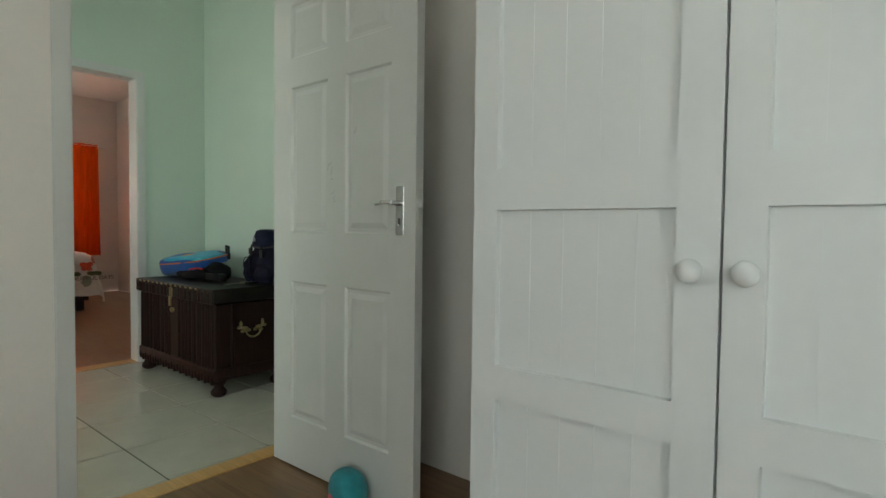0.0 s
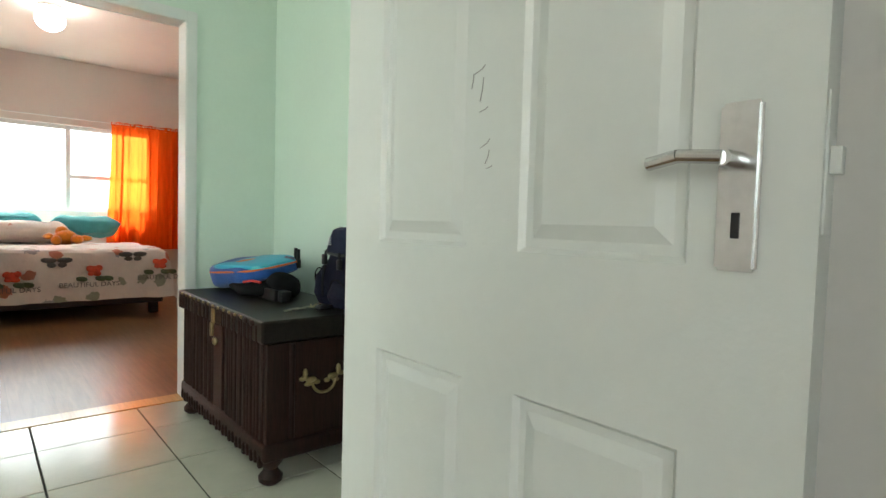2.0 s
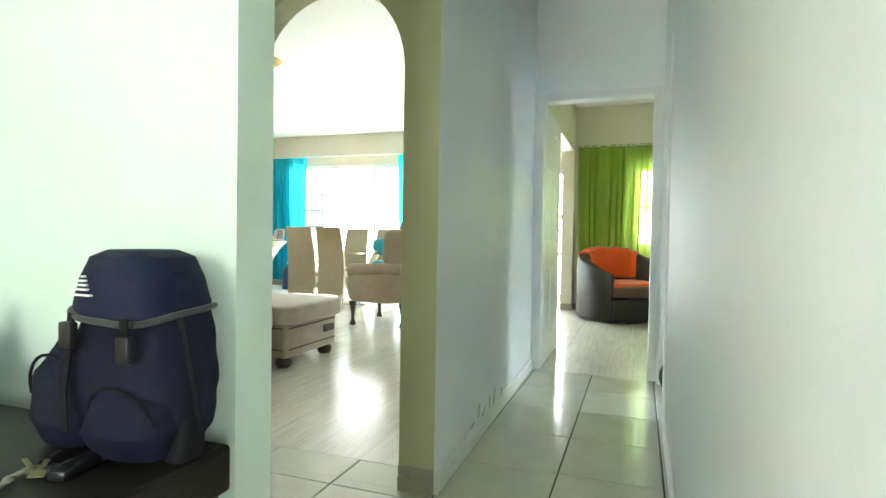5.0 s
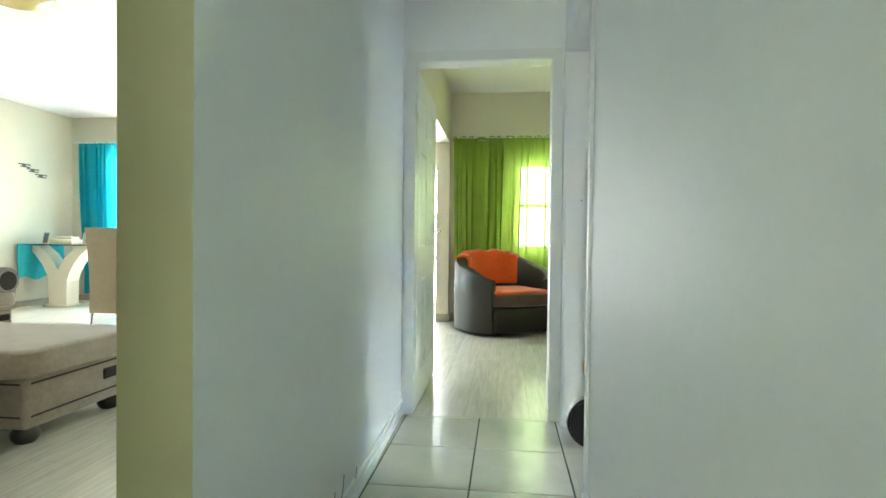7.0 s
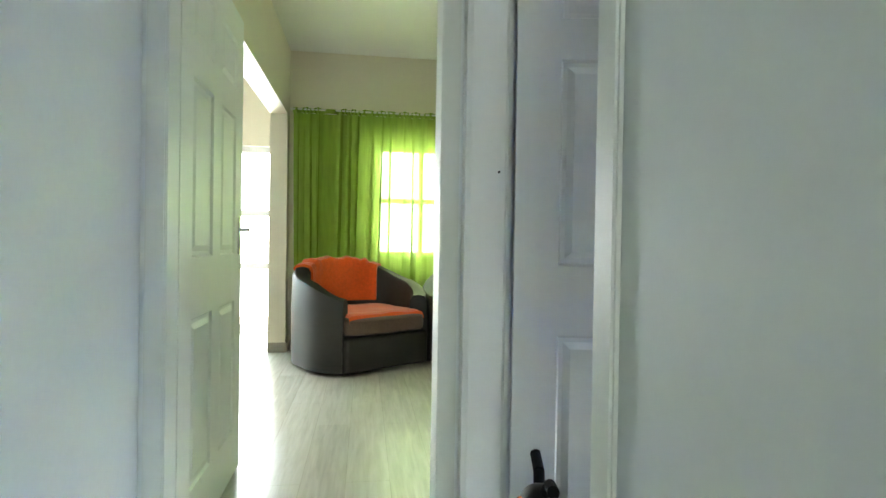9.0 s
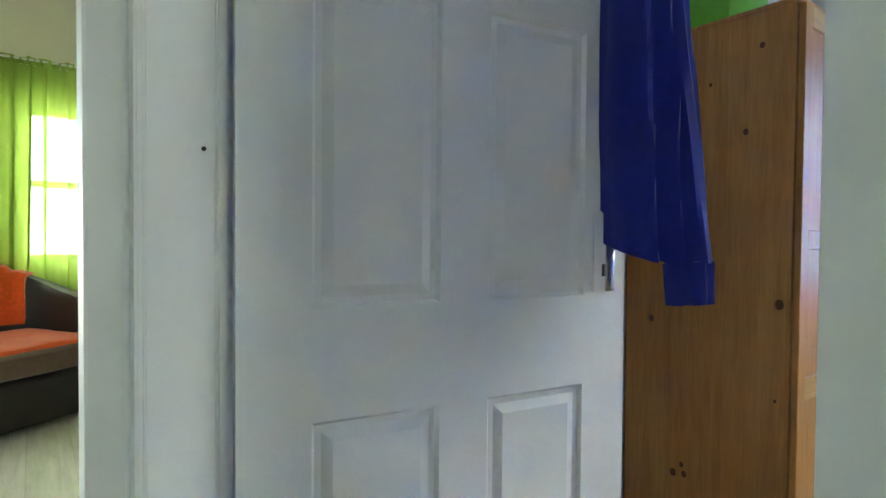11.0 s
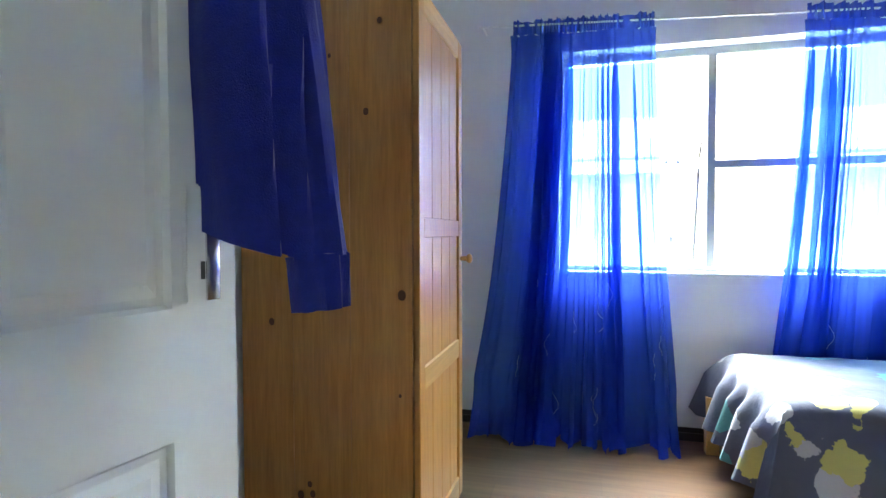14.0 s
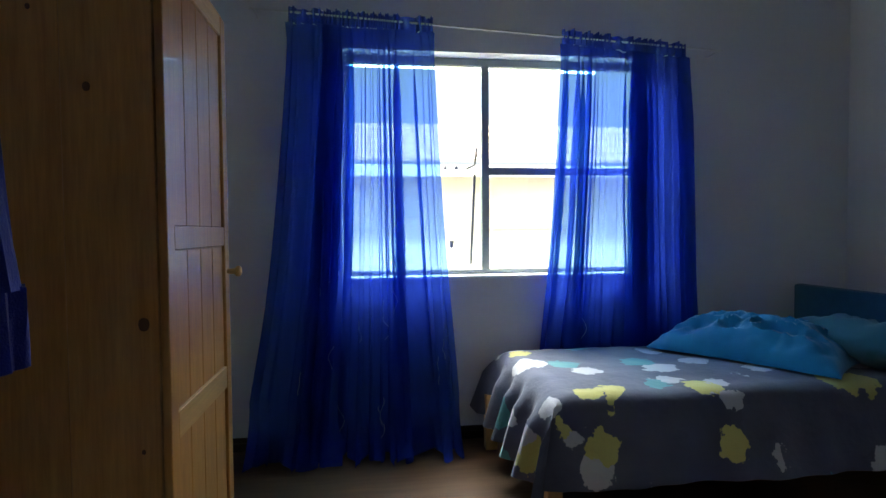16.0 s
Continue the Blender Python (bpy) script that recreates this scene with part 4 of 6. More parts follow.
# ---- hall ----
def chest():
    x0, x1, y0, y1 = -4.20, -3.135, 1.815, 2.315
    th = thing("chest", ((x0 + x1) / 2, (y0 + y1) / 2, 0), "dark carved wooden blanket chest with brass fittings", "chest")
    part("body", boxes((x0 + 0.015, x1 - 0.015, y0 + 0.015, y1 - 0.01, 0.12, 0.54), bev=0.004), CHESTWOOD, th)
    part("base_moulding", boxes((x0, x1, y0, y1, 0.095, 0.165), bev=0.016, seg=3), CHESTWOOD, th, "heavy rounded base moulding", True)
    lid = part("lid", boxes((x0 - 0.005, x1 + 0.005, y0 - 0.012, y1, 0.546, 0.632), bev=0.010, seg=3), CHESTTOP, th, "dull dark flat lid")
    for i in range(15):
        x = x0 + 0.05 + i * 0.066
        if i not in (5, 10):
            bm = bmesh.new()
            puff(bm, (x, y0 - 0.012, 0.615), (0.021, 0.008, 0.012), 0.8, 12, 6)
            part("carved_bead", bm, CHESTWOOD, lid, "", True)
        if i < 13:
            bm = bmesh.new()
            puff(bm, (x + 0.03, y0 - 0.016, 0.622), (0.011, 0.005, 0.007), 0.9, 10, 5)
            part("stud", bm, BRASS, lid, "pale worn stud", True)
    # uneven carved strips on the front, running on over the lid's edge
    strips = random.Random(5)
    x = 0.035
    while x < 1.03:
        r = strips.uniform(0.006, 0.013)
        if not 0.47 < x < 0.61:
            bm = bmesh.new()
            cyl(bm, (x0 + x, y0 + 0.015, 0.165), (x0 + x, y0 + 0.015, 0.538), r, r * 0.9, 8)
            part("flute", bm, CHESTWOOD, th, "", True)
            bm = bmesh.new()
            cyl(bm, (x0 + x, y0 - 0.009, 0.549), (x0 + x, y0 - 0.009, 0.612), r * 0.8, r * 0.8, 8)
            part("flute", bm, CHESTWOOD, lid, "", True)
        x += r * 2 + strips.choice((0.001, 0.003, 0.012, 0.028))
    part("centre_panel", boxes((x0 + 0.49, x0 + 0.60, y0 + 0.004, y0 + 0.02, 0.17, 0.536), bev=0.003), CHESTWOOD, th, "plain upright panel under the latch")
    # carved fringe along the base
    for i in range(26):
        bm = bmesh.new()
        puff(bm, (x0 + 0.04 + i * 0.0394, y0 + 0.003, 0.105 - 0.008 * (i % 2)), (0.012, 0.012, 0.026), 0.8, 8, 6)
        part("carved_drop", bm, CHESTWOOD, th, "", True)
    for y in (1.93, 2.25):
        bm = bmesh.new()
        cyl(bm, (x1 - 0.016, y, 0.17), (x1 - 0.016, y, 0.538), 0.012, 0.012, 10)
        part("flute", bm, CHESTWOOD, th, "", True)
    for x, y in ((x0 + 0.05, y0 + 0.05), (x1 - 0.05, y0 + 0.05), (x0 + 0.05, y1 - 0.06), (x1 - 0.05, y1 - 0.06)):
        bm = bmesh.new()
        lathe(bm, (x, y, 0), [(0.030, 0.0), (0.044, 0.012), (0.046, 0.03), (0.030, 0.05), (0.026, 0.06), (0.045, 0.085), (0.05, 0.10)], 18)
        part("foot", bm, CHESTWOOD, th, "ball and claw foot", True)
    lx = -3.66
    bm = boxes((lx - 0.020, lx + 0.020, y0 - 0.018, y0 - 0.011, 0.545, 0.61), (lx - 0.012, lx + 0.012, y0 - 0.026, y0 - 0.013, 0.49, 0.55), bev=0.004)
    puff(bm, (lx, y0 - 0.006, 0.465), (0.022, 0.010, 0.018), 0.9, 16, 8, 0.004)
    part("latch", bm, BRASS, th, "worn brass hasp and lock plate", True)
    xx = x1 - 0.010
    for q in (-1, 1):
        for dy, z, sy, sz, sd in ((0.048, 0.385, 0.024, 0.013, 3), (0.072, 0.408, 0.010, 0.024, 7), (0.022, 0.372, 0.015, 0.010, 9), (0.060, 0.368, 0.016, 0.008, 11), (0.084, 0.392, 0.014, 0.009, 13)):
            bm = bmesh.new()
            puff(bm, (xx, 2.055 + q * dy, z), (0.009, sy, sz), 0.9, 14, 8, 0.006, sd)
            part("handle_leaf", bm, BRASS, th, "cast brass leaf", True)
    bm = bmesh.new()
    tube(bm, [(xx + 0.018, 2.055 + 0.050 * math.cos(a), 0.378 - 0.046 * math.sin(a)) for a in [math.pi * i / 12 for i in range(13)]], 0.006, 8)
    part("side_handle", bm, BRASS, th, "brass drop handle", True)


chest()
LID = 0.632


def loft_rings(rings, n=40, e=0.7, lump=0.0, seed=0):
    """Skin over stacked rounded rings (cx, cy, z, half width, half depth)."""
    bm = bmesh.new()
    rows = []
    for cx, cy, z, w, d in rings:
        row = []
        for i in range(n):
            a = 2 * math.pi * i / n
            v = Vector((cx + w * math.copysign(abs(math.cos(a)) ** e, math.cos(a)), cy + d * math.copysign(abs(math.sin(a)) ** e, math.sin(a)), z))
            v += Vector((noise.noise(v * 22 + Vector((seed, 0, 0))), noise.noise(v * 22 + Vector((0, seed, 5))), 0)) * lump + Vector((0, noise.noise(v * 9 + Vector((seed, 3, 1))), 0)) * lump * 2
            row.append(bm.verts.new(v))
        rows.append(row)
    for ra, rb in zip(rows, rows[1:]):
        for i in range(n):
            bm.faces.new((ra[i], ra[(i + 1) % n], rb[(i + 1) % n], rb[i]))
    bm.faces.new(rows[0][::-1])
    bm.faces.new(rows[-1])
    return bm


def between(keys, n):
    """Smooth steps between keyed tuples."""
    out = []
    for i in range(n):
        t = i / (n - 1) * (len(keys) - 1)
        k = min(int(t), len(keys) - 2)
        f = t - k
        f = f * f * (3 - 2 * f)
        out.append(tuple(p + (q - p) * f for p, q in zip(keys[k], keys[k + 1])))
    return out


def backpack():
    cy = 2.258
    th = thing("backpack", (-3.30, cy, LID), "navy blue hiking backpack standing on the chest", "backpack")
    Z = LID + 0.002
    body = between([(-3.315, cy + 0.01, Z, 0.135, 0.050), (-3.315, cy, Z + 0.035, 0.160, 0.080), (-3.312, cy, Z + 0.11, 0.164, 0.092), (-3.30, cy, Z + 0.165, 0.146, 0.088), (-3.27, cy, Z + 0.205, 0.112, 0.080), (-3.268, cy + 0.005, Z + 0.25, 0.090, 0.074), (-3.272, cy + 0.01, Z + 0.31, 0.076, 0.062)], 30)
    part("body", loft_rings(body, 52, 0.68, 0.006, 3), NAVY, th, "", True)
    flap = between([(-3.272, cy, Z + 0.235, 0.098, 0.097), (-3.273, cy, Z + 0.252, 0.097, 0.096), (-3.278, cy, Z + 0.295, 0.088, 0.088), (-3.284, cy + 0.004, Z + 0.332, 0.074, 0.072), (-3.286, cy + 0.006, Z + 0.344, 0.046, 0.046)], 18)
    fl = part("flap", loft_rings(flap, 44, 0.62, 0.004, 6), NAVYFLAP, th, "square lid flap with grey piping", True)
    rim = [(-3.272 + 0.099 * math.copysign(abs(math.cos(a)) ** 0.62, math.cos(a)), cy + 0.098 * math.copysign(abs(math.sin(a)) ** 0.62, math.sin(a)), Z + 0.235 + 0.008 * math.sin(2 * a + 0.6)) for a in [2 * math.pi * i / 40 for i in range(41)]]
    bm = bmesh.new()
    tube(bm, rim, 0.006, 6)
    part("piping", bm, GREYSTRAP, fl, "", True)
    for cx, w_, zt, dp in ((-3.392, 0.072, 0.178, 0.070), (-3.235, 0.080, 0.135, 0.080)):
        pk = between([(cx, cy - 0.035, Z + 0.006, w_ * 0.8, dp * 0.7), (cx, cy - 0.035, Z + 0.05, w_, dp), (cx, cy - 0.03, Z + zt * 0.72, w_ * 0.94, dp * 0.88), (cx, cy - 0.02, Z + zt, w_ * 0.62, dp * 0.55)], 14)
        pocket = part("pocket", loft_rings(pk, 30, 0.75, 0.005, cx), NAVY, th, "bulging zipped pocket", True)
        bm = bmesh.new()
        tube(bm, [(cx - w_ * 0.86 * math.cos(a), cy - 0.033 - dp * (0.62 + 0.20 * math.sin(a)), Z + zt * (0.50 + 0.42 * math.sin(a))) for a in [math.pi * k / 12 for k in range(13)]], 0.0028, 6)
        part("zip", bm, BLACK, pocket, "curved zip", True)
    for pts in ([(-3.325, cy - 0.098, Z + 0.24), (-3.330, cy - 0.098, Z + 0.19), (-3.325, cy - 0.112, Z + 0.12), (-3.322, cy - 0.112, Z + 0.05)], [(-3.205, cy - 0.103, Z + 0.24), (-3.202, cy - 0.100, Z + 0.17)], [(-3.165, cy - 0.03, Z + 0.235), (-3.150, cy - 0.02, Z + 0.13), (-3.142, cy - 0.01, Z + 0.05), (-3.165, cy - 0.05, Z + 0.006)]):
        bm = bmesh.new()
        for p, q in zip(pts, pts[1:]):
            d = (Vector(q) - Vector(p)).normalized().cross(Vector((0, 1, 0))) * 0.008
            vs = [bm.verts.new(Vector(v) + o + Vector((0, dy, 0))) for v in (p, q) for o in (d, -d) for dy in (-0.0015, 0.0015)]
            bmesh.ops.convex_hull(bm, input=vs)
        part("strap", bm, BLACK, th, "black webbing strap")
    for x, z in ((-3.203, 0.190), (-3.328, 0.205)):
        part("buckle", boxes((x - 0.014, x + 0.014, cy - 0.110, cy - 0.094, Z + z - 0.022, Z + z + 0.022), bev=0.004), BLACKPL, th, "", True)
    bm = loft_rings(between([(-3.162, cy - 0.02, Z, 0.026, 0.033), (-3.155, cy - 0.02, Z + 0.03, 0.022, 0.028), (-3.160, cy - 0.015, Z + 0.075, 0.010, 0.015)], 7), 16, 0.8, 0.004, 5)
    part("hip_belt", bm, BLACK, th, "padded black hip belt end", True)
    bm = bmesh.new()
    for w_, z in ((0.003, 0.301), (0.007, 0.294), (0.011, 0.287), (0.015, 0.280), (0.026, 0.271)):
        yy = cy - 0.0885 - 0.22 * (0.301 - z)
        box(bm, -3.312 - w_, -3.312 + w_, yy - 0.002, yy + 0.004, Z + z - 0.0018, Z + z + 0.0012)
    part("printed_mark", bm, WHITEPRINT, fl, "small pale woven mark")


backpack()


def school_bag():
    c = Vector((-3.985, 2.125, LID))
    turn = Matrix.Rotation(radians(9), 3, "Z") @ Matrix.Rotation(radians(-5), 3, "Y") @ Matrix.Rotation(radians(9), 3, "X")
    th = thing("school_bag", c, "bright blue and orange school bag lying flat", "bag")
    bm = bmesh.new()
    puff(bm, (0, 0, 0.0), (0.26, 0.15, 0.056), 0.5, 44, 14, 0.016, 8)
    for v in bm.verts:
        v.co.z *= 1.0 - 0.35 * v.co.x / 0.26
        v.co = turn @ Vector((v.co.x, v.co.y, v.co.z + 0.105)) + c
    part("body", bm, BAGBLUE, th, "bright blue nylon sides", True)
    bm = bmesh.new()
    puff(bm, (0.01, 0, 0), (0.245, 0.142, 0.022), 0.5, 44, 10, 0.012, 9)
    for v in bm.verts:
        v.co = turn @ Vector((v.co.x, v.co.y, v.co.z + 0.148 - 0.02 * (v.co.x / 0.25) ** 2)) + c
    part("front_panel", bm, BAGCYAN, th, "cyan panel with a dark and orange print", True)
    bm = bmesh.new()
    pts = []
    for i in range(13):
        a = -math.pi / 2 + math.pi * 0.9 * i / 12 - 0.5
        pts.append(c + turn @ Vector((0.255 * math.copysign(abs(math.cos(a)) ** 0.5, math.cos(a)), 0.148 * math.copysign(abs(math.sin(a)) ** 0.5, math.sin(a)), 0.128)))
    tube(bm, pts, 0.005, 8)
    part("piping", bm, BAGORANGE, th, "orange edge piping", True)
    bm = boxes((c.x + 0.17, c.x + 0.185, c.y + 0.12, c.y + 0.135, LID + 0.14, LID + 0.23), (c.x + 0.20, c.x + 0.215, c.y + 0.12, c.y + 0.135, LID + 0.14, LID + 0.225), (c.x + 0.165, c.x + 0.22, c.y + 0.118, c.y + 0.137, LID + 0.13, LID + 0.175), bev=0.003)
    part("buckle", bm, BLACKPL, th, "black forked plastic buckle", True)
    bm = bmesh.new()
    puff(bm, (-3.86, 2.10, LID + 0.036), (0.20, 0.13, 0.035), 0.7, 40, 14, 0.022, 12)
    puff(bm, (-3.72, 2.15, LID + 0.058), (0.075, 0.09, 0.058), 0.85, 34, 14, 0.022, 14)
    b2 = solo("black_bag", bm, BLACK, "crumpled black nylon bag under the school bag", "bag", smooth=True)
    bm = bmesh.new()
    tube(bm, [(-3.80, 1.985, LID + 0.07), (-3.74, 2.00, LID + 0.082), (-3.68, 2.02, LID + 0.078)], 0.006, 6)
    part("trim", bm, RED, b2, "red trim", True)
    bm = boxes((-3.84, -3.56, 2.035, 2.06, LID + 0.001, LID + 0.052), (-3.585, -3.52, 2.05, 2.10, LID + 0.001, LID + 0.050), bev=0.006)
    part("belt", bm, BLACKPL, b2, "stiff folded waist belt", True)


school_bag()
bm = bmesh.new()
for i in range(11):
    c0 = Vector((-3.292 - 0.004 * i + 0.006 * math.sin(i * 2.1), 1.968 + 0.0125 * i, LID + 0.006 + 0.002 * (i % 2)))
    puff(bm, c0, (0.0055, 0.010, 0.004), 0.9, 10, 6, 0.004, i)
keys = solo("key_bunch", bm, CORD, "bunch of keys on a pale plaited cord", "keys", smooth=True)
for i, (x, y, ang) in enumerate(((-3.335, 2.115, 25), (-3.318, 2.095, 70), (-3.30, 2.10, -20), (-3.283, 2.075, 40))):
    bm = boxes((-0.011, 0.011, -0.003, 0.018, 0, 0.002), (-0.004, 0.004, 0.018, 0.052, 0, 0.002), bev=0.0006, seg=1)
    bmesh.ops.transform(bm, matrix=pose(x, y, LID + 0.003 + 0.003 * i, 6, 4, ang), verts=list(bm.verts))
    part("key", bm, BRASS if i % 2 else CHROME, keys, "small metal key")
bm = boxes((-0.016, 0.016, -0.048, 0.048, 0.001, 0.018), bev=0.006)
bmesh.ops.transform(bm, matrix=pose(-3.272, 2.135, LID, 0, 0, 12), verts=list(bm.verts))
part("fob", bm, BLACKPL, keys, "dark grey key fob", True)

# ---- drapery helper ----
def drape(x0, x1, y0, y1, zt, drops, step=0.035, r=0.05, flare=0.05, ruf=0.02, freq=22, seed=0, lump=0.008, calm=False):
    """A cover over a box top, with overhang on the sides (-x, +x, -y, +y)."""
    dx0, dx1, dy0, dy1 = drops
    bm = bmesh.new()
    nx = int((x1 - x0 + dx0 + dx1) / step)
    ny = int((y1 - y0 + dy0 + dy1) / step)
    g = []
    for j in range(ny + 1):
        v = y0 - dy0 + (y1 - y0 + dy0 + dy1) * j / ny
        row = []
        for i in range(nx + 1):
            u = x0 - dx0 + (x1 - x0 + dx0 + dx1) * i / nx
            ox, oy = (x0 - u if u < x0 else u - x1 if u > x1 else 0), (y0 - v if v < y0 else v - y1 if v > y1 else 0)
            sx, sy = (-1 if u < x0 else 1), (-1 if v < y0 else 1)
            x, y = min(max(u, x0), x1), min(max(v, y0), y1)
            d = math.hypot(ox, oy) if (ox and oy) else max(ox, oy)
            n = noise.noise(Vector((u * 3.1 + seed, v * 3.1, seed))) * lump + noise.noise(Vector((u * 9, v * 9 + seed, 3))) * lump * 0.4
            if d <= 0:
                e = min(u - x0, x1 - u, v - y0, y1 - v)
                z = zt - (0.5 * (r - e) ** 2 / r if e < r else 0) + n
            else:
                k = min(1, d / 0.10)
                along = v if ox >= oy else u
                w = flare * (d / 0.3) + (ruf if oy > 0 or not calm else ruf * 0.18) * k * math.sin(along * freq + 2.2 * noise.noise(Vector((along * 3, seed, 1)))) * (0.4 + d)
                out = r * 0.3 * k + w
                x += sx * out if ox else 0
                y += sy * out if oy else 0
                z = zt - 0.5 * r - d * 0.97 + n
            row.append(bm.verts.new((x, y, z)))
        g.append(row)
    for a, b in zip(g, g[1:]):
        for i in range(nx):
            bm.faces.new((a[i], a[i + 1], b[i + 1], b[i]))
    return bm


def pillow(name, c, s, rot, m, label, seed=0, e=0.45):
    bm = bmesh.new()
    puff(bm, (0, 0, 0), s, e, 64, 24, 0.022, seed)
    for v in bm.verts:
        v.co.z += 0.016 * math.sin(17 * v.co.x + 9 * v.co.y + seed) * noise.noise(v.co * 9 + Vector((seed, 1, 2))) + 0.045 * (abs(noise.noise(Vector((v.co.x * 9, v.co.y * 5 + v.co.x * 6, seed)))) - 0.2)
    for v in bm.verts:
        k = 1 - 0.75 * (max(abs(v.co.x) / s[0], abs(v.co.y) / s[1]) ** 4)
        v.co.z *= max(0.12, k)
    bmesh.ops.transform(bm, matrix=pose(*c, *rot), verts=list(bm.verts))
    return solo(name, bm, m, label, "pillow", smooth=True)


# ---- orange bedroom ----
def orange_bed():
    x0, x1, y0, y1 = -9.2, -7.30, 0.75, 2.52
    th = thing("bed", ((x0 + x1) / 2, (y0 + y1) / 2, 0), "double bed with a cream rose and butterfly quilt", "bed")
    part("base", boxes((x0, x1 - 0.05, y0 + 0.03, y1 - 0.03, 0.12, 0.34), bev=0.01), FOOT, th, "dark bed base")
    part("mattress", boxes((x0, x1 - 0.03, y0 + 0.02, y1 - 0.02, 0.345, 0.60), bev=0.05, seg=3), PINKISH, th, "", True)
    q = part("quilt", drape(x0 + 0.5, x1, y0, y1, 0.665, (0.0, 0.45, 0.40, 0.40), 0.045, 0.07, 0.03, 0.02, 14, 4, 0.02), QUILT_O, th, "cream printed quilt hanging over the foot end", True)
    for y in (y0 + 0.1, y1 - 0.1):
        part("leg", boxes((x1 - 0.2, x1 - 0.1, y - 0.04, y + 0.04, 0, 0.125), bev=0.01), FOOT, th)
    X = x1 + 0.075
    for y, z in ((1.58, 0.55), (2.19, 0.60)):
        bf = bmesh.new()
        for s in (-1, 1):
            puff(bf, (X - 0.008, y + s * 0.060, z + 0.020), (0.009, 0.062, 0.026), 0.9, 18, 6, 0.014, y + s)
            puff(bf, (X, y + s * 0.040, z - 0.022), (0.008, 0.036, 0.022), 0.9, 16, 6, 0.012, y + s)
        part("butterfly_print", bf, GREYPRINT, q, "dark grey butterfly", True)
    for y, z in ((1.26, 0.44), (1.87, 0.475), (2.43, 0.52)):
        rs = bmesh.new()
        for oy, oz, sy, sz in ((0, 0, 0.048, 0.040), (0.036, 0.022, 0.030, 0.026), (-0.036, 0.018, 0.032, 0.028), (0.022, -0.030, 0.034, 0.022), (-0.026, -0.028, 0.030, 0.020)):
            puff(rs, (X - 0.002, y + oy, z + oz), (0.010, sy, sz), 0.9, 14, 8, 0.016, y + oy)
        part("rose_print", rs, ROSEPRINT, q, "red rose", True)
        for a in (-0.10, 0.05, 0.11):
            lf = bmesh.new()
            puff(lf, (X, y + a, z - 0.08), (0.008, 0.045, 0.025), 0.9, 12, 6, 0.01, a)
            part("leaf_print", lf, LEAFPRINT, q, "dark leaf", True)
    for k, (y, z) in enumerate(((1.22, 0.30), (1.83, 0.325), (2.46, 0.37))):
        cu = bpy.data.curves.new("printed_words", "FONT")
        cu.body, cu.size, cu.extrude, cu.align_x = "BEAUTIFUL DAYS", 0.062, 0.002, "CENTER"
        tmp = new("tmp", cu)
        me = bpy.data.meshes.new_from_object(tmp)
        bpy.data.objects.remove(tmp)
        me.transform(pose(x1 + 0.105, y, z, 90, 0, 90))
        me.materials.append(GREYPRINT)
        ob = new("printed_words", me)
        ob.parent = q


orange_bed()
pillow("pillow", (-8.95, 1.25, 0.86), (0.14, 0.34, 0.12), (0, -35, 0), PILLOW_T, "teal pillow against the window wall", 1)
pillow("pillow", (-8.95, 2.02, 0.84), (0.14, 0.36, 0.11), (0, -35, 3), PILLOW_T, "teal pillow against the window wall", 2)
pillow("pillow", (-8.62, 1.35, 0.77), (0.26, 0.48, 0.12), (0, -12, 0), QUILT_O, "cream flowered pillow on the quilt", 3)
bm = bmesh.new()
for c, s in (((-8.2, 1.75, 0.745), (0.09, 0.11, 0.075)), ((-8.12, 1.66, 0.72), (0.05, 0.05, 0.05)), ((-8.12, 1.84, 0.73), (0.05, 0.06, 0.045)), ((-8.25, 1.72, 0.81), (0.05, 0.06, 0.05)), ((-8.2, 1.92, 0.735), (0.04, 0.07, 0.03)), ((-8.18, 1.60, 0.76), (0.04, 0.05, 0.03))):
    puff(bm, c, s, 0.95, 16, 10, 0.012, c[1])
solo("plush_toy", bm, PLUSH, "orange plush toy lying on the quilt", "toy", smooth=True)
bm = bmesh.new()
lathe(bm, (-7.3, 1.55, H - 0.03), [(0.09, 0.03), (0.09, 0.0), (0.05, -0.01)], 24)
gl = solo("ceiling_lamp", bm, ALU, "lit white globe lamp on the bedroom ceiling", "lamp", smooth=True)
bm = bmesh.new()
puff(bm, (-7.3, 1.55, H - 0.13), (0.115, 0.115, 0.10), 1.0, 28, 16)
part("globe", bm, GLOBE, gl, "glowing opal globe", True)


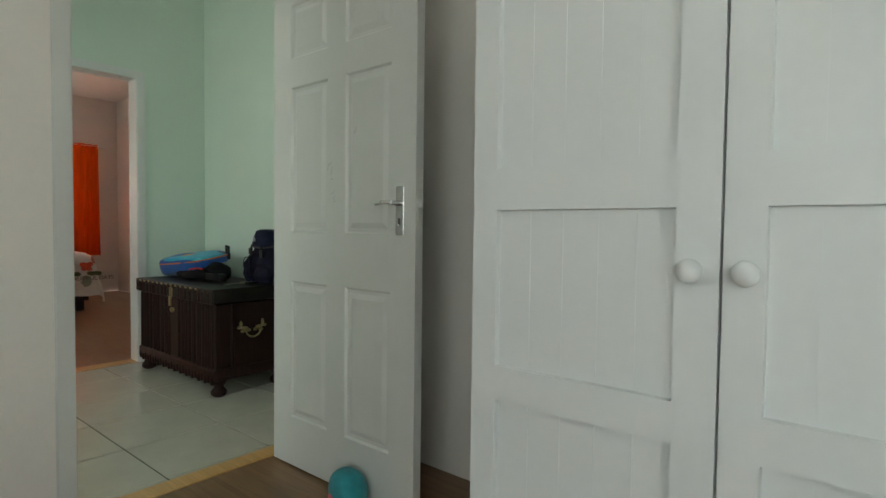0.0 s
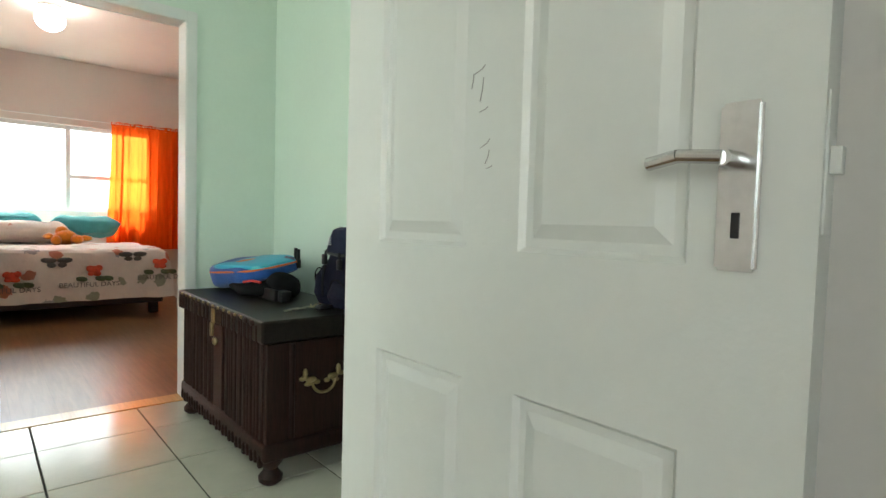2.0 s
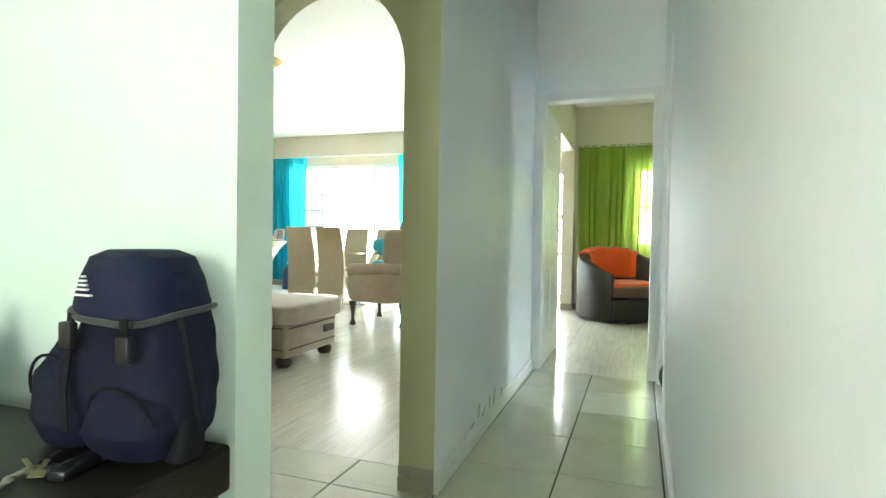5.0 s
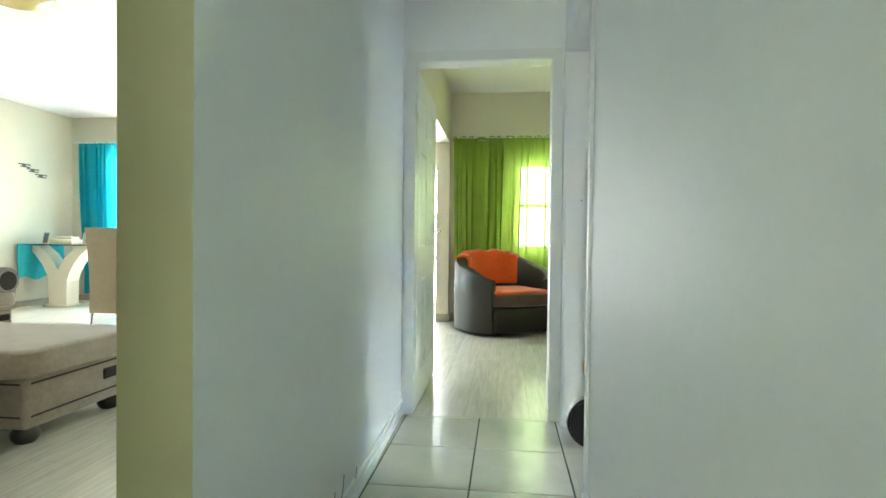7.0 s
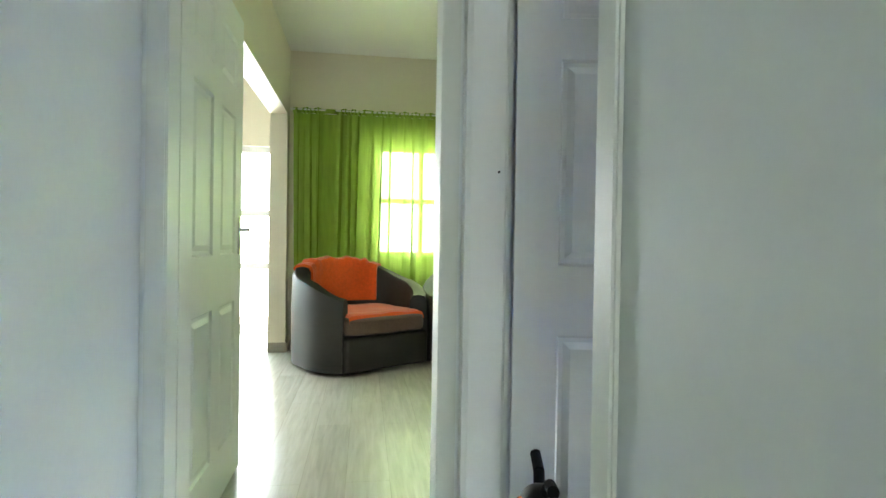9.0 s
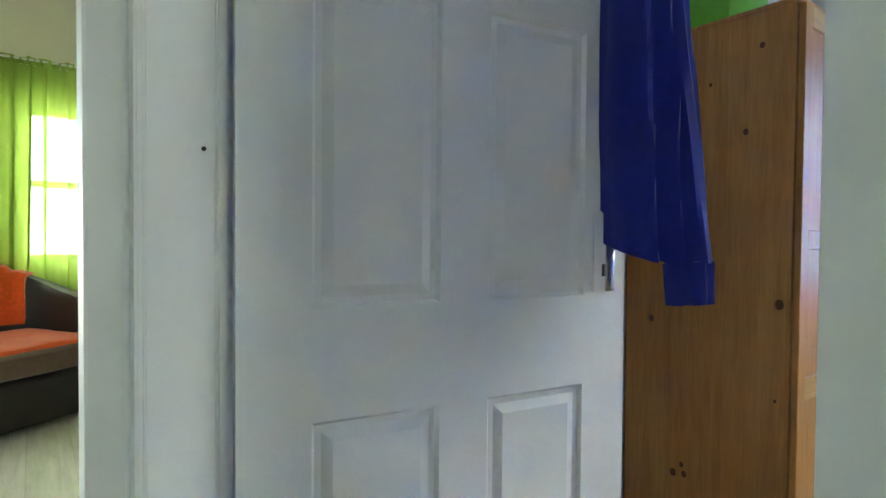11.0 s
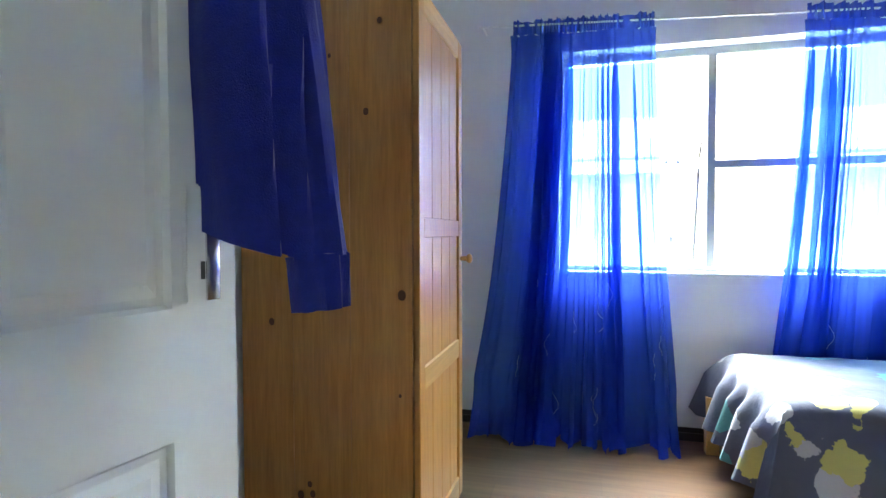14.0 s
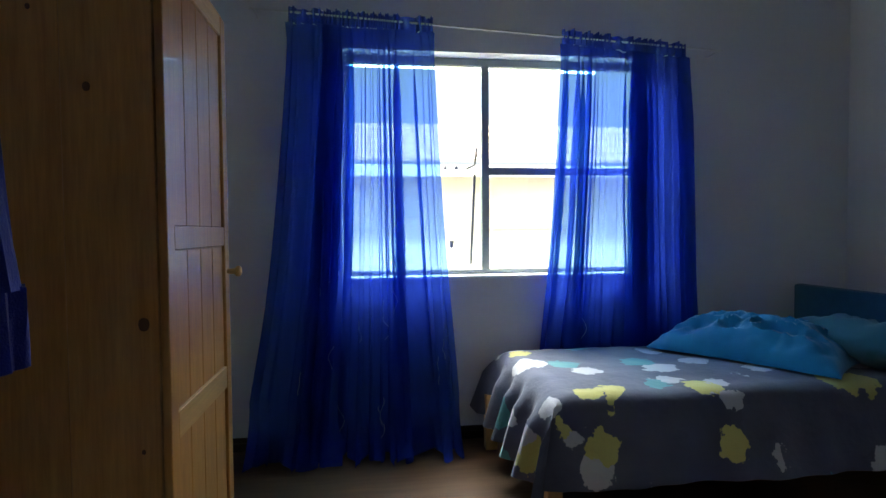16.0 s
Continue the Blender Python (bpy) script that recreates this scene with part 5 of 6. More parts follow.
# ---- lounge ----
def sofa_unit(x0, x1, y0, y1, arm=None, label="taupe chenille sofa section with dark feet", name="sofa", seat=0.46, over=0.06, back=False):
    th = thing(name, ((x0 + x1) / 2, (y0 + y1) / 2, 0), label, "sofa", "lounge suite")
    part("base", boxes((x0, x1, y0, y1, 0.075, seat - 0.125), bev=0.025, seg=3), SOFA, th, "", True)
    bm = bmesh.new()
    puff(bm, ((x0 + x1) / 2, (y0 + y1) / 2, seat - 0.06), ((x1 - x0) / 2 + over, (y1 - y0) / 2 + over, 0.078), 0.22, 60, 14, 0.008, x0)
    part("seat_cushion", bm, SOFA, th, "thick seat cushion", True)
    bm = boxes((x1 - 0.004, x1 + 0.006, y1 - 0.20, y1 - 0.04, 0.20, 0.26), bev=0.003)
    for z in (0.215, 0.23, 0.245):
        box(bm, x1 + 0.005, x1 + 0.010, y1 - 0.195, y1 - 0.045, z - 0.004, z + 0.004)
    part("carved_panel", bm, SOFADARK, th, "dark ribbed inlay")
    bm = bmesh.new()
    for z in (0.14, 0.30):
        tube(bm, [(x1 + 0.002, y0 + 0.03, z), (x1 + 0.002, y1 - 0.03, z)], 0.005, 6)
        tube(bm, [(x0 + 0.03, y0 - 0.002, z), (x1 - 0.03, y0 - 0.002, z)], 0.005, 6)
    part("piping", bm, SOFADARK, th, "", True)
    for x in (x0 + 0.08, x1 - 0.07):
        for y in (y0 + 0.07, y1 - 0.07):
            bm = bmesh.new()
            lathe(bm, (x, y, 0), [(0.045, 0), (0.06, 0.02), (0.062, 0.05), (0.045, 0.078)], 18)
            part("foot", bm, FOOT, th, "", True)
    if arm:
        y, z, r, xa, xb = arm
        bm = bmesh.new()
        cyl(bm, (xa, y, z), (xb, y, z), r, r, 30)
        box(bm, xa, xb - 0.02, y - r * 0.85, y + r * 0.85, 0.30, z)
        bmesh.ops.bevel(bm, geom=list(bm.edges), offset=0.012, segments=2, affect="EDGES")
        part("arm", bm, SOFA, th, "rolled arm", True)
        bm = bmesh.new()
        cyl(bm, (xb - 0.002, y, z), (xb + 0.008, y, z), r * 0.7, r * 0.66, 26)
        part("arm_front", bm, SOFADARK, th, "dark round arm front", True)
    if back:
        bm = bmesh.new()
        puff(bm, ((x0 + x1) / 2, y1 - 0.10, 0.68), ((x1 - x0) / 2, 0.14, 0.26), 0.35, 40, 16, 0.012, 5)
        part("backrest", bm, SOFA, th, "", True)
    return th


sofa_unit(-5.85, -4.89, 4.93, 5.64, label="taupe chenille footstool section with a thick top cushion", name="ottoman")
sofa_unit(-6.9, -4.93, 3.95, 4.80, (4.46, 0.55, 0.13, -5.8, -4.92), "taupe chenille sofa with rolled arm near the arch")
sofa_unit(-9.2, -7.35, 6.55, 7.35, (7.25, 0.58, 0.13, -8.0, -7.30), "taupe chenille sofa with a dark round arm front")
pillow("cushion", (-7.85, 6.95, 0.60), (0.20, 0.20, 0.10), (60, 0, 10), TEALCUSH, "turquoise cushion on the sofa", 4)


def dining_chair(m):
    th = thing("dining_chair", (0, 0, 0), "tall tan dining chair with thin chrome legs", "chair", "dining chairs")
    bm = bmesh.new()
    g = []
    for j in range(15):
        k = j / 14
        z = 0.20 + 0.90 * k
        y = 0.05 * math.sin(k * 3.1) - 0.09 * k
        w = 0.195 + 0.012 * math.sin(k * 3.1) - 0.012 * k
        g.append([[bm.verts.new((x, y + o, z)) for x in (-w, -w * 0.5, 0, w * 0.5, w)] for o in (-0.018, 0.018)])
    for a, b in zip(g, g[1:]):
        for s in (0, 1):
            for i in range(4):
                bm.faces.new((a[s][i], a[s][i + 1], b[s][i + 1], b[s][i]))
        for i in (0, 4):
            bm.faces.new((a[0][i], a[1][i], b[1][i], b[0][i]))
    for row in (g[0], g[-1]):
        for i in range(4):
            bm.faces.new((row[0][i], row[0][i + 1], row[1][i + 1], row[1][i]))
    part("backrest", bm, TANFABRIC, th, "tall curved back", True)
    part("seat", boxes((-0.20, 0.20, 0.03, 0.43, 0.43, 0.49), bev=0.02, seg=3), TANFABRIC, th, "", True)
    for x, y, dx, dy in ((-0.17, 0.05, -0.02, -0.06), (0.17, 0.05, 0.02, -0.06), (-0.17, 0.40, -0.02, 0.03), (0.17, 0.40, 0.02, 0.03)):
        bm = bmesh.new()
        cyl(bm, (x + dx, y + dy, 0), (x, y, 0.44), 0.011, 0.013, 10)
        part("leg", bm, CHROME, th, "", True)
    th.matrix_basis = m
    return th


dc = dining_chair(pose(-6.78, 7.90, 0, 0, 0, 4))
copy_thing(dc, pose(-6.33, 7.92, 0, 0, 0, -2))
copy_thing(dc, pose(-6.75, 9.35, 0, 0, 0, 182))
copy_thing(dc, pose(-6.2, 9.33, 0, 0, 0, 176))


def dining_table():
    th = thing("dining_table", (-6.45, 8.65, 0), "glass topped dining table on a cream base", "table")
    part("tabletop", boxes((-7.2, -5.7, 8.2, 9.1, 0.745, 0.757), bev=0.004), TABLEGLASS, th, "clear glass top")
    for s in (-1, 1):
        bm = bmesh.new()
        cyl(bm, (-6.45 + s * 0.12, 8.65, 0.02), (-6.45 + s * 0.42, 8.65, 0.742), 0.06, 0.05, 16)
        part("leg", bm, CREAMLAC, th, "", True)
    part("plinth", boxes((-6.8, -6.1, 8.45, 8.85, 0, 0.03), bev=0.008), CREAMLAC, th)


dining_table()
bm = bmesh.new()
puff(bm, (-5.95, 8.62, 0.86), (0.11, 0.11, 0.10), 1.0, 22, 12)
lathe(bm, (-5.95, 8.62, 0.757), [(0.05, 0), (0.04, 0.02), (0.06, 0.05)], 18)
solo("glass_bowl", bm, TEALCUSH, "turquoise round vase on the dining table", "vase", smooth=True)


def y_console():
    c = (-8.95, 9.75)
    th = thing("console_table", (*c, 0), "glass console table on a cream Y-shaped pedestal", "table")
    part("tabletop", boxes((c[0] - 0.38, c[0] + 0.55, c[1] - 0.25, c[1] + 0.25, 0.875, 0.887), bev=0.004), TABLEGLASS, th, "clear glass top")
    part("plinth", boxes((c[0] - 0.17, c[0] + 0.20, c[1] - 0.14, c[1] + 0.14, 0.0, 0.03), bev=0.006), CREAMLAC, th)
    for s in (-1, 1):
        bm = bmesh.new()
        rows = []
        for px, pz in [(0.04 * s, 0.0), (0.05 * s, 0.35), (0.08 * s, 0.46), (0.15 * s, 0.60), (0.26 * s, 0.74), (0.42 * s, 0.872)]:
            e = 0.012 * (s > 0)
            rows.append([bm.verts.new((c[0] + 0.03 + px + dx, c[1] + dy, 0.03 + pz * 0.965)) for dx, dy in ((-0.10, -0.10 - e), (0.10, -0.10 - e), (0.10, 0.10 + e), (-0.10, 0.10 + e))])
        for ra, rb in zip(rows, rows[1:]):
            for k in range(4):
                bm.faces.new((ra[k], ra[(k + 1) % 4], rb[(k + 1) % 4], rb[k]))
        bm.faces.new(rows[0])
        bm.faces.new(rows[-1])
        part("pedestal_arm", bm, CREAMLAC, th, "cream lacquered branch of the Y")


y_console()
for x, y, w_, h_, tilt in ((-9.16, 9.70, 0.12, 0.17, -12), (-8.60, 9.80, 0.12, 0.17, 8), (-8.45, 9.68, 0.15, 0.20, 20)):
    th = thing("photo_frame", (x, y, 0.887), "small silver photo frame on the console table", "picture frame", "photo frames")
    bm = boxes((-w_ / 2, w_ / 2, -0.008, 0.008, 0.0, h_), bev=0.003)
    bmesh.ops.transform(bm, matrix=pose(x, y, 0.888, -12, 0, tilt), verts=list(bm.verts))
    part("frame", bm, CREAMLAC, th)
    bm = boxes((-w_ / 2 + 0.018, w_ / 2 - 0.018, -0.0105, -0.0085, 0.02, h_ - 0.018))
    bmesh.ops.transform(bm, matrix=pose(x, y, 0.888, -12, 0, tilt), verts=list(bm.verts))
    part("photograph", bm, PHOTO, th, "greyish plain photograph")
bm = boxes((-9.02, -8.68, 9.62, 9.86, 0.888, 0.96), (-8.98, -8.72, 9.66, 9.82, 0.96, 1.0), bev=0.012)
solo("ornament_box", bm, CREAMLAC, "low cream ornament box on the console table", "box", smooth=True)
bm = bmesh.new()
lathe(bm, (-8.42, 9.95, 0), [(0.12, 0), (0.13, 0.02), (0.13, 0.32), (0.10, 0.38), (0.045, 0.42), (0.045, 0.46)], 24)
wb = solo("water_bottle", bm, BLUEBOTTLE, "dark blue plastic water container on the floor", "container", smooth=True)
bm = bmesh.new()
lathe(bm, (-8.42, 9.95, 0.461), [(0.05, 0), (0.05, 0.03)], 18)
part("cap", bm, WHITEPRINT, wb, "white cap", True)
bm = bmesh.new()
sheet = []
for j in range(13):
    z = 0.885 - 0.48 * j / 12
    sheet.append([[bm.verts.new((-9.335 + o + 0.012 * math.sin(i * 0.9 + 0.1 * j) * j / 12, 9.42 + 0.80 * i / 24, z + 0.03 * math.sin(i * 0.5) * j / 12)) for i in range(25)] for o in (0.0, 0.012)])
for (fa, ba), (fb, bb) in zip(sheet, sheet[1:]):
    for i in range(24):
        bm.faces.new((fa[i], fa[i + 1], fb[i + 1], fb[i]))
        bm.faces.new((ba[i], bb[i], bb[i + 1], ba[i + 1]))
    for i in (0, 24):
        bm.faces.new((fa[i], fb[i], bb[i], ba[i]))
box(bm, -9.345, -9.20, 9.42, 10.22, 0.888, 0.893)
solo("table_cloth", bm, TEALCLOTH, "turquoise cloth hanging behind the glass console table", "cloth", smooth=True)
for y, z in ((9.59, 1.99), (9.73, 1.935), (9.87, 1.87)):
    bm = boxes((-9.379, -9.374, y - 0.10, y + 0.10, z + 0.012, z + 0.03), (-9.379, -9.374, y - 0.07, y + 0.09, z - 0.02, z - 0.004), (-9.379, -9.374, y - 0.04, y + 0.02, z - 0.012, z + 0.02))
    solo("wall_sticker", bm, GREYPRINT, "small dark sticker on the beige wall", "sticker", "wall stickers")


def wing_chair():
    th = thing("armchair", (-5.15, 7.25, 0), "beige wingback armchair on dark cabriole legs", "armchair")
    part("seat", boxes((-5.50, -4.85, 6.98, 7.62, 0.26, 0.44), bev=0.05, seg=4), ARMFABRIC, th, "", True)
    for y in (6.97, 7.63):
        bm = bmesh.new()
        puff(bm, (-5.16, y, 0.45), (0.36, 0.075, 0.19), 0.4, 34, 16, 0.006, y)
        cyl(bm, (-5.50, y, 0.60), (-4.85, y, 0.63), 0.085, 0.085, 20)
        part("arm", bm, ARMFABRIC, th, "rolled arm", True)
    bm = bmesh.new()
    puff(bm, (-4.84, 7.30, 0.74), (0.11, 0.36, 0.44), 0.4, 34, 18, 0.006, 2)
    for y in (6.98, 7.62):
        puff(bm, (-4.95, y, 0.86), (0.15, 0.05, 0.22), 0.6, 24, 14)
    part("backrest", bm, ARMFABRIC, th, "winged back", True)
    for x, y in ((-5.46, 6.96), (-5.46, 7.64), (-4.86, 6.98), (-4.86, 7.62)):
        bm = bmesh.new()
        lathe(bm, (x, y, 0), [(0.032, 0), (0.036, 0.02), (0.018, 0.06), (0.02, 0.13), (0.034, 0.20), (0.045, 0.27)], 14)
        part("leg", bm, FOOT, th, "dark cabriole leg", True)


wing_chair()
pillow("cushion", (-5.22, 7.25, 0.58), (0.16, 0.16, 0.09), (0, 55, 0), TEALCUSH, "teal satin cushion on the wingback chair", 6)


def dish_lamp(x, y, label):
    bm = bmesh.new()
    lathe(bm, (x, y, H), [(0.06, 0), (0.06, -0.04), (0.02, -0.05), (0.02, -0.16)], 20)
    th = solo("ceiling_lamp", bm, BRASS, label, "lamp", smooth=True)
    bm = bmesh.new()
    lathe(bm, (x, y, H - 0.155), [(0.24, 0.0), (0.235, -0.02), (0.20, -0.055), (0.12, -0.085), (0.02, -0.095)], 36)
    part("shade", bm, LAMPGLASS, th, "amber glass dish", True)


dish_lamp(-6.0, 6.0, "amber glass dish lamp on the lounge ceiling")


# ---- end room ----
def tub_chair(x, y, turn, label, throws):
    M = pose(x, y, 0, 0, 0, turn)
    th = thing("tub_chair", (x, y, 0), label, "armchair", "tub chairs")

    def ring(a0, a1, ri, ro, hgt, n=40, z0=0.03, zo=None):
        bm = bmesh.new()
        rows = []
        for i in range(n + 1):
            a = a0 + (a1 - a0) * i / n
            top = hgt(a)
            sq = 0.72
            cx, sy = math.copysign(abs(math.cos(a)) ** sq, math.cos(a)), math.copysign(abs(math.sin(a)) ** sq, math.sin(a))
            zq = z0 if zo is None else zo
            sec = [(ro, zq), (ro * 1.01, max(zq, top * 0.5)), (ro, max(zq, top - 0.05)), (ro - 0.02, top - 0.012), ((ri + ro) / 2, top), (ri + 0.02, top - 0.012), (ri, top - 0.05), (ri, z0)]
            rows.append([bm.verts.new((cx * r * 0.98, sy * r * 0.86, z)) for r, z in sec])
        for ra, rb in zip(rows, rows[1:]):
            for k in range(8):
                bm.faces.new((ra[k], ra[(k + 1) % 8], rb[(k + 1) % 8], rb[k]))
        bm.faces.new(rows[0])
        bm.faces.new(rows[-1][::-1])
        bmesh.ops.transform(bm, matrix=M, verts=list(bm.verts))
        return bm

    def hh(a):
        return 0.62 + 0.27 * (0.5 + 0.5 * math.sin(a)) ** 1.5 - 0.05 * max(0.0, -math.sin(a))
    part("shell", ring(radians(-48), radians(228), 0.42, 0.56, hh, 48), BROWN, th, "dark brown wrap-round shell", True)
    bm = boxes((-0.40, 0.40, -0.44, 0.36, 0.03, 0.30), bev=0.03, seg=3)
    bmesh.ops.transform(bm, matrix=M, verts=list(bm.verts))
    part("base", bm, BROWN, th, "", True)
    bm = bmesh.new()
    puff(bm, (0, -0.05, 0.375), (0.40, 0.40, 0.075), 0.3, 40, 12, 0.006)
    bmesh.ops.transform(bm, matrix=M, verts=list(bm.verts))
    part("seat_cushion", bm, BROWNSEAT, th, "brown cloth seat cushion", True)
    if not throws:
        return
    bm = drape(-0.36, 0.36, -0.40, 0.25, 0.475, (0.0, 0.0, 0.05, 0.0), 0.03, 0.04, 0.01, 0.01, 20, 2, 0.015)
    bmesh.ops.transform(bm, matrix=M, verts=list(bm.verts))
    t2 = tagged(mesh("seat_throw", bm, THROW, True), "rumpled orange fleece throw on the seat", "throw")
    bm = ring(radians(40), radians(140), 0.400, 0.568, lambda a: hh(a) + 0.014 + 0.008 * math.sin(a * 19) + 0.006 * math.sin(a * 31), 44, 0.50, 0.80)
    tagged(mesh("back_throw", bm, THROW, True), "orange fleece throw hung over the chair back", "throw")


tub_chair(-2.62, 8.83, 33, "dark brown tub chair with an orange throw", True)
tub_chair(-1.52, 8.93, -20, "plain dark brown tub chair beside the curtained window", False)


# ---- blue bedroom ----
def pine_wardrobe():
    x0, x1, y0, y1, h = -0.599, -0.03, 5.358, 5.935, 1.83
    th = thing("wardrobe", ((x0 + x1) / 2, (y0 + y1) / 2, 0), "knotty varnished pine wardrobe with one panelled door", "wardrobe")
    side = part("side_panel", boxes((x0 + 0.006, x0 + 0.018, y0 + 0.004, y1 - 0.001, 0.001, h - 0.011)), PINE, th, "side of glued boards")
    for ya, yb in ((y0 + 0.003, y0 + 0.20), (y0 + 0.201, y0 + 0.395), (y0 + 0.396, y1)):
        part("board", boxes((x0, x0 + 0.0055, ya, yb, 0, h - 0.01), bev=0.001, seg=1), PINE, side)
    part("side_panel", boxes((x1 - 0.018, x1, y0 + 0.003, y1, 0, h - 0.01)), PINE, th)
    part("back", boxes((x0 + 0.019, x1 - 0.019, y1 - 0.01, y1 - 0.001, 0.02, h - 0.012)), PINE, th)
    part("top", boxes((x0 - 0.006, x1 + 0.006, y0 - 0.008, y1, h - 0.018, h), bev=0.004), PINE, th, "thin top board")
    part("plinth", boxes((x0 + 0.019, x1 - 0.019, y0 + 0.004, y0 + 0.02, 0, 0.10)), PINE, th)
    for y, z, r in ((5.458, 1.71, 0.010), (5.503, 1.446, 0.011), (5.393, 0.900, 0.016), (5.827, 0.806, 0.012), (5.731, 0.263, 0.014), (5.69, 0.27, 0.012), (5.70, 0.30, 0.010), (5.40, 0.60, 0.006), (5.62, 1.62, 0.007)):
        bm = bmesh.new()
        puff(bm, (x0 - 0.0002, y, z), (0.0008, r * 0.8, r), 0.9, 14, 6, 0.0, 1)
        part("knot", bm, KNOT, side)
    d = part("door", boxes((x0 + 0.004, x0 + 0.055, y0 - 0.020, y0, 0.06, h - 0.022), (x1 - 0.055, x1 - 0.004, y0 - 0.020, y0, 0.06, h - 0.022), bev=0.003), PINE, th, "framed pine door")
    for z0, z1, m in ((0.06, 0.14, PINEX), (0.605, 0.675, PINEX), (1.07, 1.13, PINE), (h - 0.085, h - 0.022, PINEX)):
        part("rail", boxes((x0 + 0.056, x1 - 0.056, y0 - 0.019, y0 - 0.001, z0, z1), bev=0.002, seg=1), m, d, "pale cross rail" if m is PINEX else "")
    for z0, z1 in ((0.14, 0.605), (0.675, 1.07), (1.13, h - 0.085)):
        w_ = (x1 - x0 - 0.112) / 4
        for i in range(4):
            xa = x0 + 0.056 + i * w_
            part("panel_board", boxes((xa + 0.001, xa + w_ - 0.001, y0 - 0.011, y0 - 0.003, z0, z1), bev=0.002, seg=1), PINE, d)
    bm = bmesh.new()
    kx = x1 - 0.032
    cyl(bm, (kx, y0 - 0.020, 0.985), (kx, y0 - 0.045, 0.985), 0.008, 0.010, 12)
    puff(bm, (kx, y0 - 0.055, 0.985), (0.018, 0.012, 0.018), 0.9, 18, 10)
    part("knob", bm, PINEX, d, "turned pine knob", True)


pine_wardrobe()
bm = boxes((-0.52, -0.22, 5.60, 5.86, 1.832, 2.03), bev=0.012)
gb = solo("storage_box", bm, GREENBOX, "lime green storage box on top of the wardrobe", "box", smooth=True)
part("rim", boxes((-0.53, -0.21, 5.59, 5.87, 2.005, 2.025), bev=0.004), GREENBOX, gb)


def jacket():
    """A fleece top hung on the free edge of the door."""
    th = thing("jacket", (-1.34, 5.42, 0.97), "royal blue fleece jacket hanging on the door", "jacket")

    def loft(sections, n=36, seed=0):
        bm = bmesh.new()
        rings = []
        m_ = len(sections)
        for k, (cx, cy, cz, a, b, sl) in enumerate(sections):
            row = []
            for i in range(n):
                t = 2 * math.pi * i / n
                fold = 1 + 0.17 * math.sin(4 * t + seed + k * 0.12) * (0.4 + 0.6 * k / m_) + 0.07 * math.sin(9 * t + k * 0.3) + 0.10 * noise.noise(Vector((2.2 * math.cos(t), 2.2 * math.sin(t), k * 0.22 + seed)))
                dy, dx = a * math.cos(t) * fold, b * math.sin(t) * fold
                row.append(bm.verts.new((cx + dx, cy + dy, cz + sl * dy + 0.004 * noise.noise(Vector((i * 0.4, k, seed))))))
            rings.append(row)
        for ra, rb in zip(rings, rings[1:]):
            for i in range(n):
                bm.faces.new((ra[i], ra[(i + 1) % n], rb[(i + 1) % n], rb[i]))
        bm.faces.new(rings[0])
        bm.faces.new(rings[-1][::-1])
        return bm

    def lerp(keys, n):
        out = []
        for i in range(n):
            t = i / (n - 1) * (len(keys) - 1)
            k = min(int(t), len(keys) - 2)
            f = t - k
            out.append(tuple(p + (q - p) * f for p, q in zip(keys[k], keys[k + 1])))
        return out
    body = lerp([(-1.385, 5.395, 2.00, 0.030, 0.025, 0), (-1.38, 5.400, 1.80, 0.068, 0.038, 0), (-1.375, 5.405, 1.60, 0.098, 0.042, 0), (-1.37, 5.425, 1.38, 0.125, 0.045, 0), (-1.36, 5.437, 1.20, 0.134, 0.047, 0.1), (-1.355, 5.438, 1.085, 0.134, 0.048, 0.30)], 26)
    part("body", loft(body, 40, 1), JACKET, th, "", True)
    sl = lerp([(-1.33, 5.385, 1.98, 0.03, 0.03, 0), (-1.325, 5.375, 1.75, 0.062, 0.045, 0), (-1.315, 5.355, 1.50, 0.060, 0.045, 0), (-1.305, 5.325, 1.25, 0.056, 0.044, 0), (-1.297, 5.30, 1.045, 0.050, 0.038, -0.1)], 24)
    s = part("sleeve", loft(sl, 30, 4), JACKET, th, "long sleeve", True)
    cuff = lerp([(-1.297, 5.30, 1.05, 0.051, 0.040, -0.1), (-1.295, 5.293, 0.958, 0.045, 0.035, -0.12)], 5)
    part("cuff", loft(cuff, 30, 4), JACKET, s, "ribbed cuff", True)
    bm = boxes((-1.424, -1.42, 5.462, 5.474, 1.545, 1.552), (-1.424, -1.42, 5.466, 5.476, 1.60, 1.606))
    part("stitching", bm, RED, th, "small red stitches")


jacket()


